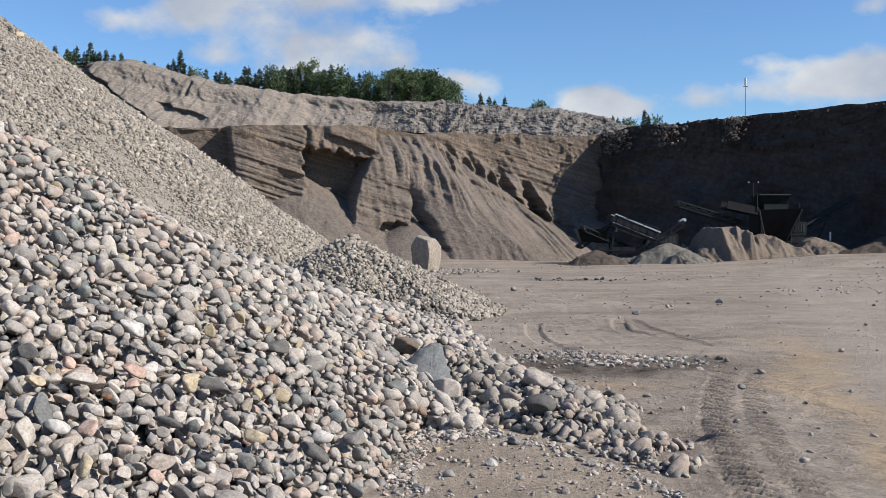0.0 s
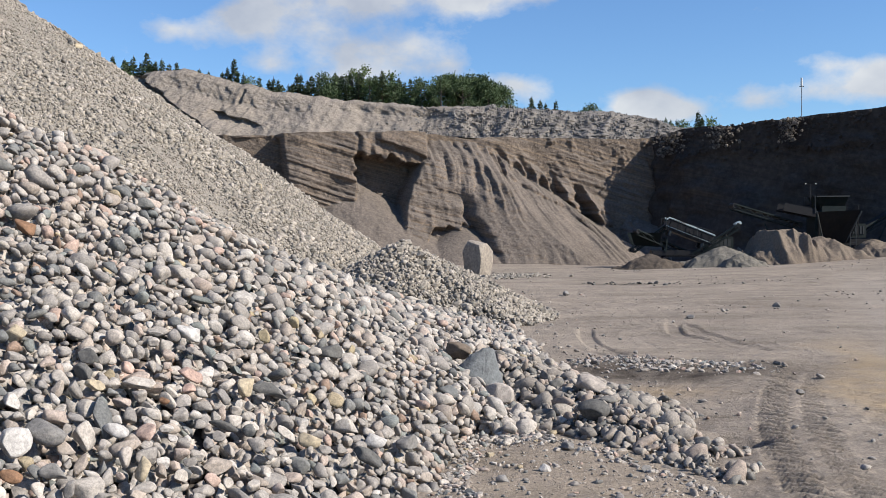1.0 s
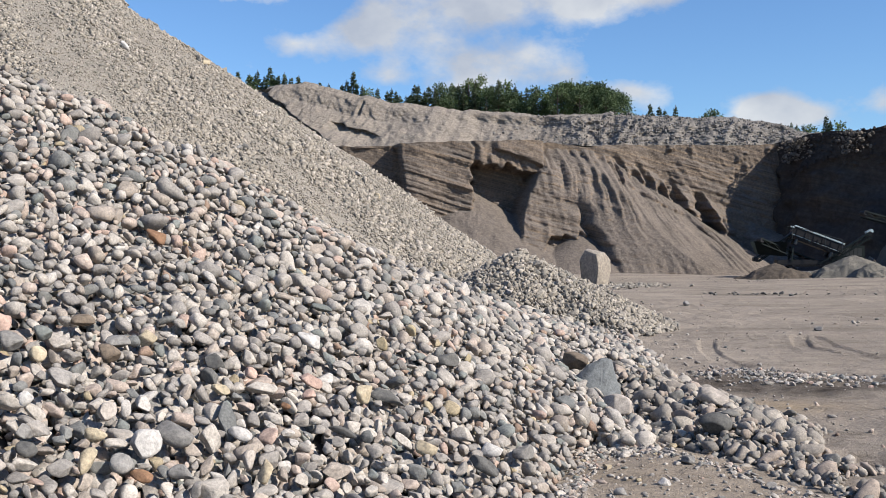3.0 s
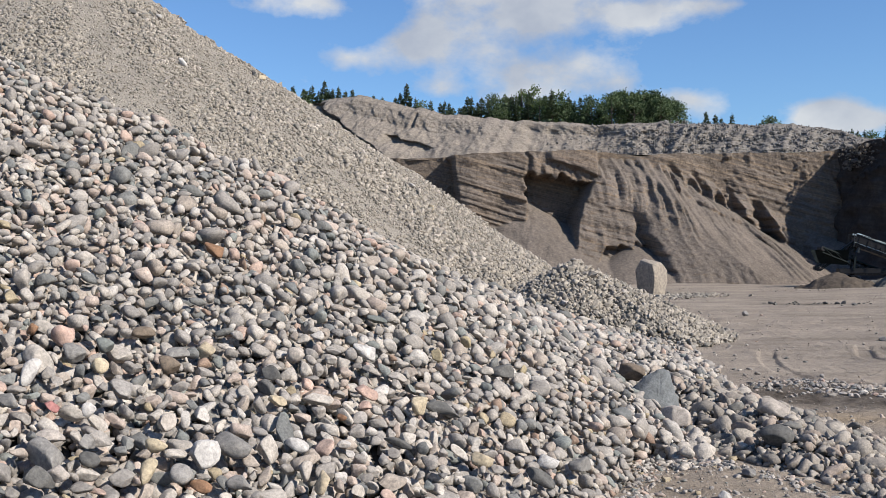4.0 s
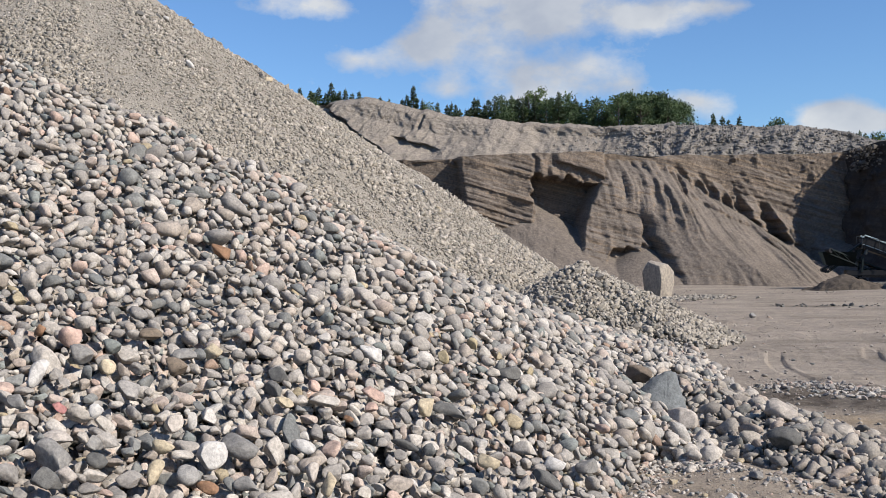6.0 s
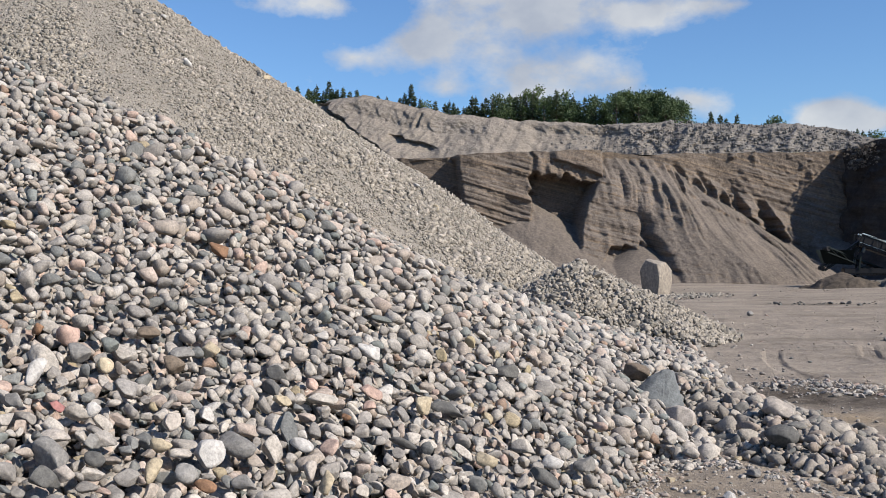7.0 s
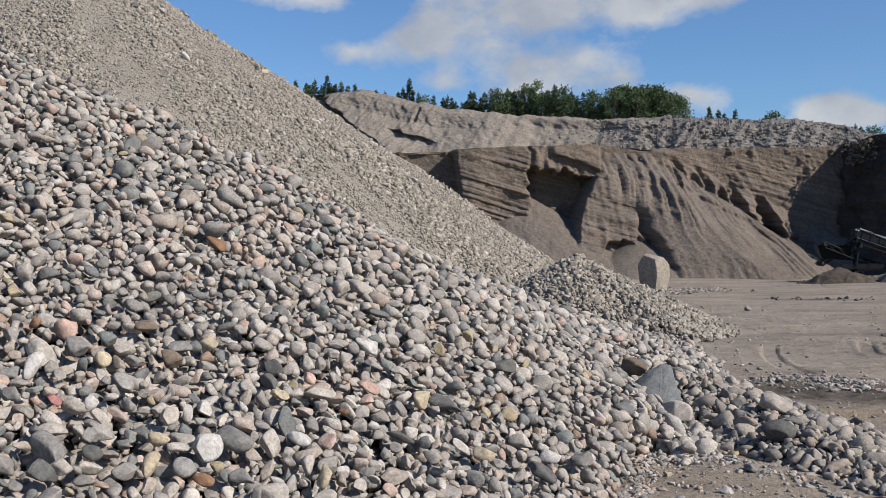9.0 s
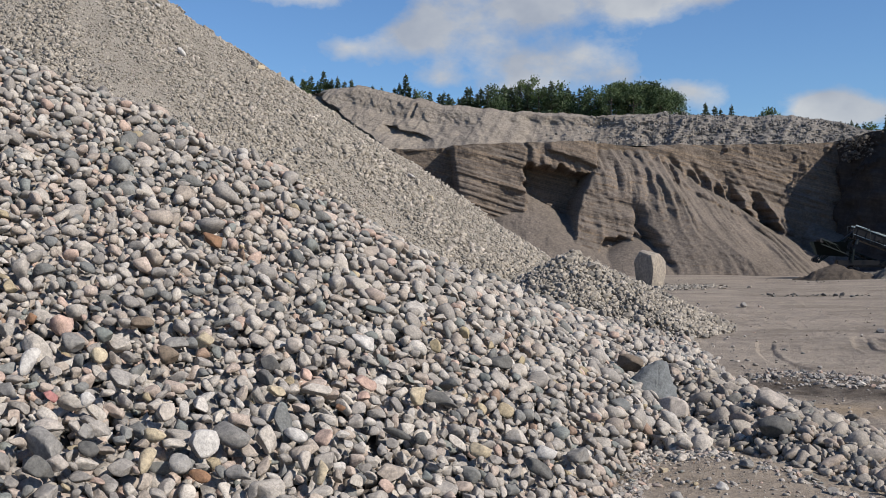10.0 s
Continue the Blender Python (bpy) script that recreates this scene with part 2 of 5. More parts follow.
M_GRAVEL = earth("grey gravel", (0.275, 0.249, 0.214), (0.195, 0.176, 0.151), 17, 0, 0.95, 0.06)
M_SANDWALL = earth("bedded sand", (0.153, 0.129, 0.111), (0.110, 0.094, 0.081), 6, 0.75, 0.95, 0.08)
M_RUBBLE = earth("rubble bank", (0.257, 0.222, 0.187), (0.183, 0.16, 0.136), 3.5, 0.3, 0.95, 0.2)


def grey_end(mat):
    """The bank turns from sand to grey broken rock along its length."""
    nt = mat.node_tree
    bsdf = nt.nodes["Principled BSDF"]
    col = bsdf.inputs["Base Color"].links[0].from_socket
    sep, add = nt.nodes.new("ShaderNodeSeparateXYZ"), nt.nodes.new("ShaderNodeMath")
    nt.links.new(nt.nodes.new("ShaderNodeNewGeometry").outputs["Position"], sep.inputs[0])
    add.operation, add.inputs[2].default_value = "MULTIPLY_ADD", 0.42
    add.inputs[1].default_value = 0.035
    nt.links.new(sep.outputs[0], add.inputs[0])
    spread = nt.nodes.new("ShaderNodeMath")
    spread.operation = "ADD"
    nt.links.new(add.outputs[0], spread.inputs[0])
    nt.links.new(noise_node(nt, 0.5, 5, 0.6), spread.inputs[1])
    rock = ramp_node(nt, noise_node(nt, 2.2, 7, 0.75), [(0.35, (0.082, 0.078, 0.075)), (0.5, (0.148, 0.14, 0.133)), (0.68, (0.242, 0.226, 0.209))])
    nt.links.new(mix_node(nt, ramp_node(nt, spread.outputs[0], [(0.55, (0, 0, 0)), (0.95, (0.663, 0.663, 0.663))]), col, rock), bsdf.inputs["Base Color"])


grey_end(M_RUBBLE)
# ordinary sand and gravel, its colour darkened to stand in for shade
M_SHADETILL = earth("till darkened for shade", (0.068, 0.059, 0.054), (0.039, 0.033, 0.031), 3.0, 0.35, 0.95, 0.15)
M_UPSAND = earth("upper ground", (0.195, 0.172, 0.14), (0.125, 0.117, 0.086), 8, 0, 0.95, 0.05)


def floor_material():
    """Dry packed sand; a spill of yellow sand and a damp strip lie on it."""
    mat = earth("pit floor", (0.272, 0.233, 0.193), (0.20, 0.17, 0.142), 28, 0, 0.95, 0.035)
    nt = mat.node_tree
    bsdf = nt.nodes["Principled BSDF"]
    col = bsdf.inputs["Base Color"].links[0].from_socket
    patch = noise_node(nt, 1.4, 7, 0.7)
    drag = noise_node(nt, 0.7, 8, 0.7, stretch=(0.3, 0.8, 1.0))
    col = mix_node(nt, 0.6, col, ramp_node(nt, drag, [(0.34, (0.28, 0.27, 0.26)), (0.5, (0.5, 0.5, 0.5)), (0.68, (0.68, 0.67, 0.66))]), "OVERLAY")
    # clods and crumbs, drawn out by the wheels
    clod = noise_node(nt, 5.0, 8, 0.75, stretch=(0.55, 1.0, 1.0))
    col = mix_node(nt, 0.36, col, ramp_node(nt, clod, [(0.36, (0.2, 0.19, 0.18)), (0.46, (0.5, 0.5, 0.5)), (0.62, (0.56, 0.56, 0.56)), (0.7, (0.74, 0.73, 0.72))]), "OVERLAY")
    bump_node(nt, bsdf, clod, 0.4, 0.035, bsdf.inputs["Normal"].links[0].from_socket)
    for name, colour, power in (("spill", (0.335, 0.252, 0.155), 0.85), ("damp", (0.047, 0.038, 0.031), 1.0), ("packed", (0.289, 0.254, 0.218), 0.6)):
        at = nt.nodes.new("ShaderNodeAttribute")
        at.attribute_name = name
        m = nt.nodes.new("ShaderNodeMath")
        m.operation = "MULTIPLY"
        nt.links.new(at.outputs["Fac"], m.inputs[0])
        nt.links.new(ramp_node(nt, patch, [(0.3, (0.25, 0.25, 0.25)), (0.6, (power, power, power))]), m.inputs[1])
        col = mix_node(nt, m.outputs[0], col, colour)
    nt.links.new(col, bsdf.inputs["Base Color"])
    return mat


M_FLOORSAND = floor_material()


# ---- the pit: floor, walls, upper ground ----
def along(path, gap, soft=5):
    """Even samples of a polyline of (x, y, height), with rounded corners."""
    p = np.array(path, dtype=float)
    d = np.r_[0, np.cumsum(np.hypot(*np.diff(p[:, :2], axis=0).T))]
    u = np.arange(0, d[-1], gap)
    q = np.stack([np.interp(u, d, p[:, k]) for k in range(3)], 1)
    w = max(1, int(soft / gap))
    pad = np.concatenate((np.repeat(q[:1], w, 0) - (q[1] - q[0]) * np.arange(w, 0, -1)[:, None], q,
                          np.repeat(q[-1:], w, 0) + (q[-1] - q[-2]) * np.arange(1, w + 1)[:, None]))
    kern = np.ones(2 * w + 1) / (2 * w + 1)
    q = np.stack([np.convolve(pad[:, k], kern, "valid") for k in range(3)], 1)
    return u, q


def wall_sheet(name, path, foot, rows, reach, gap, material, label, soft=5, crest=None, dense=-99):
    """A cut bank: reach(x, share, z, u, top) tells how far it stands out in front of its upper edge."""
    u, q = along(path, gap, soft)
    keep = (q[:, 0] > dense) | (np.arange(len(u)) % 6 == 0)
    u, q = u[keep], q[keep]
    d = np.gradient(q[:, :2], axis=0)
    d /= np.linalg.norm(d, axis=1)[:, None]
    out = np.stack((d[:, 1], -d[:, 0]), 1)
    top = q[:, 2] + (crest(q[:, 0], u) if crest else 0)
    v = np.linspace(0, 1, rows)[:, None]
    z = foot + v * (top[None, :] - foot)
    o = reach(q[None, :, 0] + 0 * z, v + 0 * z, z, u[None, :] + 0 * z, top[None, :] + 0 * z)
    verts = np.stack((q[None, :, 0] + o * out[None, :, 0], q[None, :, 1] + o * out[None, :, 1], z), -1).reshape(-1, 3)
    return put(name, mesh_arrays(name, verts, grid_faces(rows, len(u))), material, label=label, category="pit wall", kind="structure")


LOWER = [(-60, 60, 8.2), (-40, 64.5, 8.7), (-18, 69.5, 9.2), (-6, 72.5, 9.5), (2, 75.5, 9.4), (12.4, 78.7, 9.5), (17, 80.5, 9.7), (20, 83, 10.0)]
SHADED = [(8.0, 90.0, 9.2), (11.4, 84.6, 9.3), (12.9, 79.3, 9.6), (14.9, 75.2, 9.9), (21.0, 71.4, 10.1), (26.1, 68.9, 10.3), (29.6, 66, 10.35), (38, 58, 10.8), (50, 44, 11.2), (60, 25, 11), (63, 0, 10), (60, -30, 9)]
UPPER = [(-75.0, 98.0, 15.5), (-39.8, 96.0, 17.7), (-35.0, 95.0, 18.1), (-30.6, 94.0, 18.3), (-26.8, 93.0, 17.6), (-23.4, 92.0, 16.5), (-19.0, 91.0, 15.3), (-12.6, 90.0, 14.6),
         (-9.5, 90.0, 14.0), (-4.8, 89.0, 13.6), (0.8, 89.0, 13.8), (5.8, 88.0, 13.1), (10.8, 87.0, 12.7), (13.6, 86.0, 12.1), (16.2, 84.0, 10.9), (18.3, 83.0, 10.3)]


def lower_reach(x, v, z, u, top):
    depth = top - z
    dip = z + 0.33 * x
    bed = fbm(x * 0.07 + 5, dip * 5.2, 3, 3)
    ledge = np.clip(bed * 2.6, -1, 1)
    rough = 0.08 * fbm(x * 0.5, dip * 1.6, 4, 7) + 0.03 * fbm(x * 3.1, z * 2.3, 3, 7) + 0.02 * ledge * step(0.6, 1.2, depth)
    o = 0.5 + 0.14 * depth + rough + 0.45 * fbm(x * 0.25, z * 0.1, 2, 9)
    # loose lumps under the lip, worn gullies on the bare cuts
    o += (0.12 * ridge((x - 0.45 * depth) * 0.8, z * 0.10, 3, 12) + 0.05 * fbm(x * 0.9, dip * 3.0, 3, 13)) * step(0.2, 1.2, depth) * step(-2, 2, x)
    # line along which the great fan leans on the cliff, and the fins that stand above it
    lean = 8.35 - 0.70 * (x + 0.4)
    above = z - lean
    for x0, tall, thick in ((0.4, 0.8, 0.6), (1.5, 0.8, 0.6), (2.5, 1.4, 1.0), (3.5, 1.0, 0.7), (4.9, 2.0, 1.3), (6.9, 2.5, 1.9)):
        w = x - x0 + 0.30 * above + 0.22 * vnoise(z * 1.7, 0 * z, 50 + int(x0 * 10)) + 0.1 * vnoise(z * 5, 0 * z, 51)
        fin = step(-0.05, 0.16, w) * np.clip(1 - w / 1.9, 0, 1) - 0.55 * np.exp(-((w + 0.45) / 0.42) ** 2)
        o += thick * fin * step(-1.5, -0.5, above) * (1 - step(tall * 0.25, tall, above + 0.3 * vnoise(x * 2.2, 0 * x, 16)))
    # bedded block, the hollows on both sides of it
    ragged = 0.30 * vnoise(z * 0.8, 0 * z, 35) + 0.15 * vnoise(z * 2.8, 0 * z, 36)
    a = step(-15.4, -14.8, x + 0.10 * (z - 6)) * (1 - step(-10.6, -10.0, x + ragged))
    o += a * (1.6 + 0.035 * ledge * step(0.5, 1.0, depth) + 0.10 * depth - 0.35 * step(4.0, 5.2, depth + 0.30 * (x + 15)))
    o -= 5.5 * step(-18.6, -17.6, x) * (1 - step(-15.5, -14.9, x + 0.10 * (z - 6))) * step(0.15, 0.5, depth)
    wob = 0.30 * vnoise(z * 1.1, 0 * z, 15)
    rim = np.interp(z, [3.0, 5.5, 6.2, 7.4], [-6.0, -6.0, -5.5, -5.3]) + wob
    hollow = step(-10.5, -9.9, x + ragged) * (1 - step(-0.35, 0.25, x - rim))
    roof = 1.45 + 0.20 * (x + 10.3) + 0.28 * vnoise(x * 2.4, 0 * x, 5) + 0.16 * vnoise(x * 6.5, 0 * x, 6)
    o -= hollow * 8.0 * step(roof - 0.1, roof + 0.3, depth)
    # leaning slab over the hollow, with a step below it
    eave = step(-10.7, -10.1, x + ragged) * (1 - step(-5.6, -5.0, x))
    slab = 0.25 + 0.36 * np.maximum(0, x + 9.6) + 0.12 * vnoise(x * 1.9, 0 * x, 38)
    over = 1 - step(slab, slab + 0.16, depth)
    o += eave * (1 - step(roof - 0.1, roof + 0.3, depth)) * ((1 - a) * (1.7 - 0.12 * (x + 10)) + 0.5 * over * step(0.35, 0.6, slab) + 0.12 * ridge(x * 2.6, z * 0.2, 2, 39) * (1 - over))
    # cone of loose sand in the hollow, and low slopes along the foot
    pit = (np.maximum(0, 6.0 - z) / 0.68) ** 2 - 0.85 * (x + 10.2) ** 2
    cone = np.where(pit > 0, np.sqrt(np.maximum(0, pit)) + 0.7, -9.0)
    o = np.where(x < -2.6, np.maximum(o, cone + 0.10 * fbm(x * 2, z * 2, 3, 4)), o)
    foot = np.maximum(0, (2.0 + 1.0 * vnoise(x * 0.3, 0 * x, 41) - z) / 0.62)
    o = np.maximum(o, foot + 0.5)
    debris = step(8.3, 9.6, x) * np.maximum(0, (3.9 - 0.16 * np.abs(x - 10) - z) / 0.62)
    o = np.maximum(o, debris + 0.4 + 0.35 * fbm(x * 1.2, z * 1.2, 4, 2))
    # the great fan of slumped sand
    rad = np.maximum(0, 9.45 - z) / 0.68
    fall = np.maximum(0, 8.35 - z) / 0.70
    edge = np.interp(depth, [0.8, 1.5, 3, 5, 9], [-5.0, -5.2, -5.6, -5.7, -5.6])
    left = np.maximum(0, edge - x + 0.5 * wob)
    right = np.maximum(0, x + 0.4)
    share = step(-2.5, 1.5, x)
    reach_ = rad * (1 - share) + fall * share
    fan = np.sqrt(np.maximum(0, reach_ ** 2 - 22.0 * left ** 2 - right ** 2))
    # rills: short, broken, some deep; the lower flank is smooth
    spread = (x + 3.2) / (1.0 + 0.06 * depth) + 0.28 * fbm(x * 0.4, depth * 0.35, 2, 8)
    run = -ridge(spread * 1.7 + 0.3 * vnoise(x * 0.7, depth * 0.5, 28), depth * 0.09, 3, 21)
    fine = -ridge(spread * 4.6 + 0.4 * vnoise(x * 1.2, depth * 0.7, 24), depth * 0.20, 2, 23)
    patch = step(-0.25, 0.45, fbm(x * 0.42 + 2, depth * 0.5, 2, 29))
    line = 5.0 + 0.42 * (x + 1.0) + 1.0 * vnoise(x * 0.6, 0 * x, 44)
    lower = 1 - step(-0.8, 1.8, depth - line)
    scarp = 0.45 * step(0.0, 0.5, depth - 3.4 - 0.62 * (x - 1.2) - 0.5 * vnoise(x * 1.3, 0 * x, 47)) * (1 - step(3.8, 5.0, x)) * step(-1.5, 0.6, x)
    carve = (0.34 * run + 0.32 * fine) * (0.10 + 0.90 * lower * (0.35 + 0.65 * patch)) * step(0.0, 0.9, depth) + 0.20 * fbm(x * 0.8, z * 0.8, 5, 66, 0.6) * (0.35 + 0.65 * lower) - scarp
    fan = np.where(fan > 0, fan + carve, 0)
    # nose of bedded sand between the hollow and the fan
    bound = np.interp(depth, [0.6, 1.5, 3, 5, 7.0], [-5.9, -5.6, -4.7, -3.8, -3.6]) + 0.35 * vnoise(z * 0.9, 0 * z, 46) + 0.15 * vnoise(z * 2.7, 0 * z, 49)
    nose = 1 - step(-0.2, 0.9, x - bound)
    cap = 3.1 + (0.60 * nose + 0.86 * (1 - nose)) * (depth - 3) + 0.40 * np.maximum(0, x + 4.4)
    cap += nose * (0.04 * ledge + 0.14 * fbm(x * 0.8, dip * 1.2, 4, 45) + 0.07 * ridge(x * 2.4, z * 0.3, 2, 48) - 0.8 * step(0.0, 0.35, depth - 6.9 - 0.5 * vnoise(x * 1.1, 0 * x, 64) - 0.25 * vnoise(x * 3.3, 0 * x, 65) + 0.22 * (x + 4.5))) + (1 - nose) * carve
    cap -= 0.9 * np.exp(-((x - bound - 0.2) / 0.22) ** 2) * step(4.4, 5.6, depth)
    fan = np.minimum(fan, cap)
    o = np.maximum(o, fan)
    slip = (np.maximum(0, 2.9 - z) / 0.66) ** 2 - 1.1 * (x + 3.9) ** 2
    o = np.maximum(o, np.where(slip > 0, 4.9 + np.sqrt(np.maximum(0, slip)), 0))
    return o + 0.03 * fbm(x * 4, z * 4, 3, 77)


def shaded_reach(x, v, z, u, top):
    depth = top - z
    o = 0.3 + 0.35 * np.minimum(depth, 3.0) + 0.16 * np.maximum(0, depth - 3.0) + 0.8 * fbm(u * 0.16, z * 0.15, 3, 31)
    o += 0.35 * fbm(u * 0.9, z * 0.9, 4, 32) + 0.3 * ridge(u * 0.5, z * 0.12, 3, 33) * step(1, 3, depth)
    o += 0.45 * step(2.0, 2.6, depth + 0.3 * vnoise(u * 0.5, 0 * u, 5)) * -1 + 0.5 * np.exp(-((u - 16) / 6) ** 2) * step(0.0, 0.8, depth)
    return np.maximum(o, np.maximum(0, (1.7 + 0.7 * vnoise(u * 0.2, 0 * u, 61) - z) / 0.6) + 1.2)


def upper_reach(x, v, z, u, top):
    depth = top - z
    o = depth / 0.62
    # steep cut under the crest, a long slanting gash, and slumps
    steep = step(-33, -30, x) * (1 - step(-20, -15, x))
    o -= steep * 0.9 * np.clip(depth - 0.6 - 0.12 * vnoise(x * 0.25, 0 * x, 7), 0, 1.5)
    o += steep * 0.05 * ridge(x * 0.8, depth * 0.1, 3, 56) * step(0.6, 1.2, depth) * (1 - step(3.5, 5, depth))
    gash = step(-36, -33, x) * (1 - step(-24, -20, x))
    below = 15.75 - 0.596 * (x + 30.5) + 0.12 * vnoise(x * 1.2, 0 * x, 29) - z
    o -= gash * 1.9 * step(-0.03, 0.06, below) * (1 - step(0.4, 1.8, below)) * (1 - step(-24.5, -23.2, x))
    below = 13.55 - 0.344 * (x + 24.0) + 0.15 * vnoise(x * 1.4, 0 * x, 30) - z
    o -= step(-24.9, -24.2, x) * (1 - step(-21.0, -19.3, x)) * 0.8 * step(-0.03, 0.06, below) * (1 - step(0.3, 1.4, below))
    o -= 0.5 * np.exp(-((x + 22.9) / 0.16) ** 2) * step(0.5, 0.8, depth) * (1 - step(2.0, 2.6, depth))
    rubble = step(-9, -2, x)
    o += rubble * (0.55 * ridge(x * 0.36 + 0.1 * depth, depth * 0.15, 3, 51) + 0.36 * fbm(x * 1.2, z * 1.5, 4, 52, 0.65)) * step(0.0, 0.6, depth)
    o += (1 - rubble) * (0.09 * ridge(x * 0.9 - 0.8 * depth, depth * 0.12, 4, 53) + 0.13 * fbm(x * 0.7 - 0.6 * depth, z * 0.8, 5, 54, 0.65)) * step(0.1, 1.0, depth)
    lip = step(-15, -11, x) * (1 - step(-4, 0, x))
    o -= lip * 1.3 * np.clip(depth - 0.3 - 0.2 * vnoise(x * 1.5, 0 * x, 31), 0, 0.8)
    return o


wall_sheet("wall_north", LOWER, -0.6, 230, lower_reach, 0.09, M_SANDWALL, "cut bank of bedded grey-brown sand with slumped fans", 3,
           lambda x, u: 0.06 * vnoise(x * 1.3, 0 * x, 2) - 0.25 * np.exp(-((x + 2.0) / 1.5) ** 2), -19.5)
# deep shade of this bank is put into its near-black colour
wall_sheet("wall_east", SHADED, -0.6, 70, shaded_reach, 0.4, M_SHADETILL, "dark cut bank of sand and gravel in shade", 6,
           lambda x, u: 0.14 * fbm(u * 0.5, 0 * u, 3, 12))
wall_sheet("wall_upper", UPPER, 9.0, 125, upper_reach, 0.13, M_RUBBLE, "upper bank of grey gravel rubble above the bench", 3,
           lambda x, u: 0.16 * fbm(u * 0.6, 0 * u, 4, 14, 0.6) + 0.35 * np.exp(-((x + 29.5) / 1.6) ** 2), -33)


def strip(name, near, far, material, label):
    u1, a = along(near, 1.0, 4)
    t = np.linspace(0, 1, len(u1))
    f = np.array(far, dtype=float)
    d = np.r_[0, np.cumsum(np.hypot(*np.diff(f[:, :2], axis=0).T))]
    b = np.stack([np.interp(t * d[-1], d, f[:, k]) for k in range(3)], 1)
    s = np.linspace(0, 1, 14)[:, None, None] ** 2
    v = a[None] * (1 - s) + b[None] * s
    v[..., 2] += 0.15 * fbm(v[..., 0] * 0.2, v[..., 1] * 0.2, 3, 5) * (s[..., 0] > 0.01) - 0.05
    put(name, mesh_arrays(name, v.reshape(-1, 3), grid_faces(14, len(u1))), material, label=label, category="ground", kind="structure")


strip("bench", [(x, y + 0.1, z - 0.02) for x, y, z in LOWER], [(x, y - 3, 9.3) for x, y, z in UPPER], M_UPSAND, "level sand bench above the lower bank")
strip("plateau", [(x, y, z - 0.1) for x, y, z in UPPER[:-1]] + [(x, y + 0.2, z - 0.1) for x, y, z in SHADED[1:]],
      [(-700, 500, 12), (-300, 900, 12), (200, 1000, 12), (800, 700, 12), (1000, 100, 12), (700, -600, 10)], M_UPSAND, "rough upper ground with thin grass behind the pit")


# tracks in the sand: line, half width, depth, lug spacing (0: smooth)
TRACKS = [
    ([(1.9, 4.5), (2.03, 6.6), (2.12, 7.2), (2.3, 8.3), (2.62, 9.5), (3.15, 11.3), (3.96, 13.5), (5.2, 16.5), (9.6, 29), (22, 52)], 0.14, 0.07, 0.15),
    ([(2.2, 4.5), (2.40, 6.6), (2.52, 7.2), (2.70, 8.1), (2.93, 9.2), (3.40, 10.9), (4.18, 13.2), (5.55, 16.5), (10.0, 29), (23, 52)], 0.12, 0.045, 0.15),
    ([(3.9, 4.5), (4.3, 9.4), (5.1, 14), (8.0, 22), (13, 33), (25, 50)], 0.35, 0.014, 0.19),
    ([(3.2, 4.5), (3.5, 8), (4.5, 13), (7.3, 21), (12.2, 33)], 0.3, 0.014, 0.19),
    ([(5.4, 6), (5.6, 10), (6.6, 16), (9.4, 24), (16, 36)], 0.4, 0.014, 0.2),
    ([(1.75, 19.2), (1.6, 17.6), (1.58, 16.5), (1.7, 15.5), (2.0, 14.6), (2.6, 14.2)], 0.15, 0.03, 0.0),
    ([(3.6, 20.2), (3.3, 18.6), (3.3, 17.6), (3.7, 16.9), (4.6, 16.4)], 0.15, 0.03, 0.0),
    ([(3.75, 20.0), (3.85, 17.5), (4.2, 15.6)], 0.15, 0.03, 0.0),
    ([(1.35, 18.9), (2.5, 19.5), (3.9, 20.3), (5.5, 21.0)], 0.18, 0.045, 0.35),
    ([(2.0, 33), (6, 36), (12, 38), (20, 44)], 0.5, 0.05, 0.0),
    ([(1.0, 41), (7, 42), (15, 47), (26, 52)], 0.5, 0.06, 0.0),
    ([(0.5, 29), (5, 27), (9, 25), (14, 27)], 0.4, 0.05, 0.0),
    ([(3, 46), (10, 44), (18, 47), (28, 50)], 0.5, 0.06, 0.0),
    ([(8, 34), (13, 37), (20, 47), (24, 55)], 0.4, 0.05, 0.0),
]


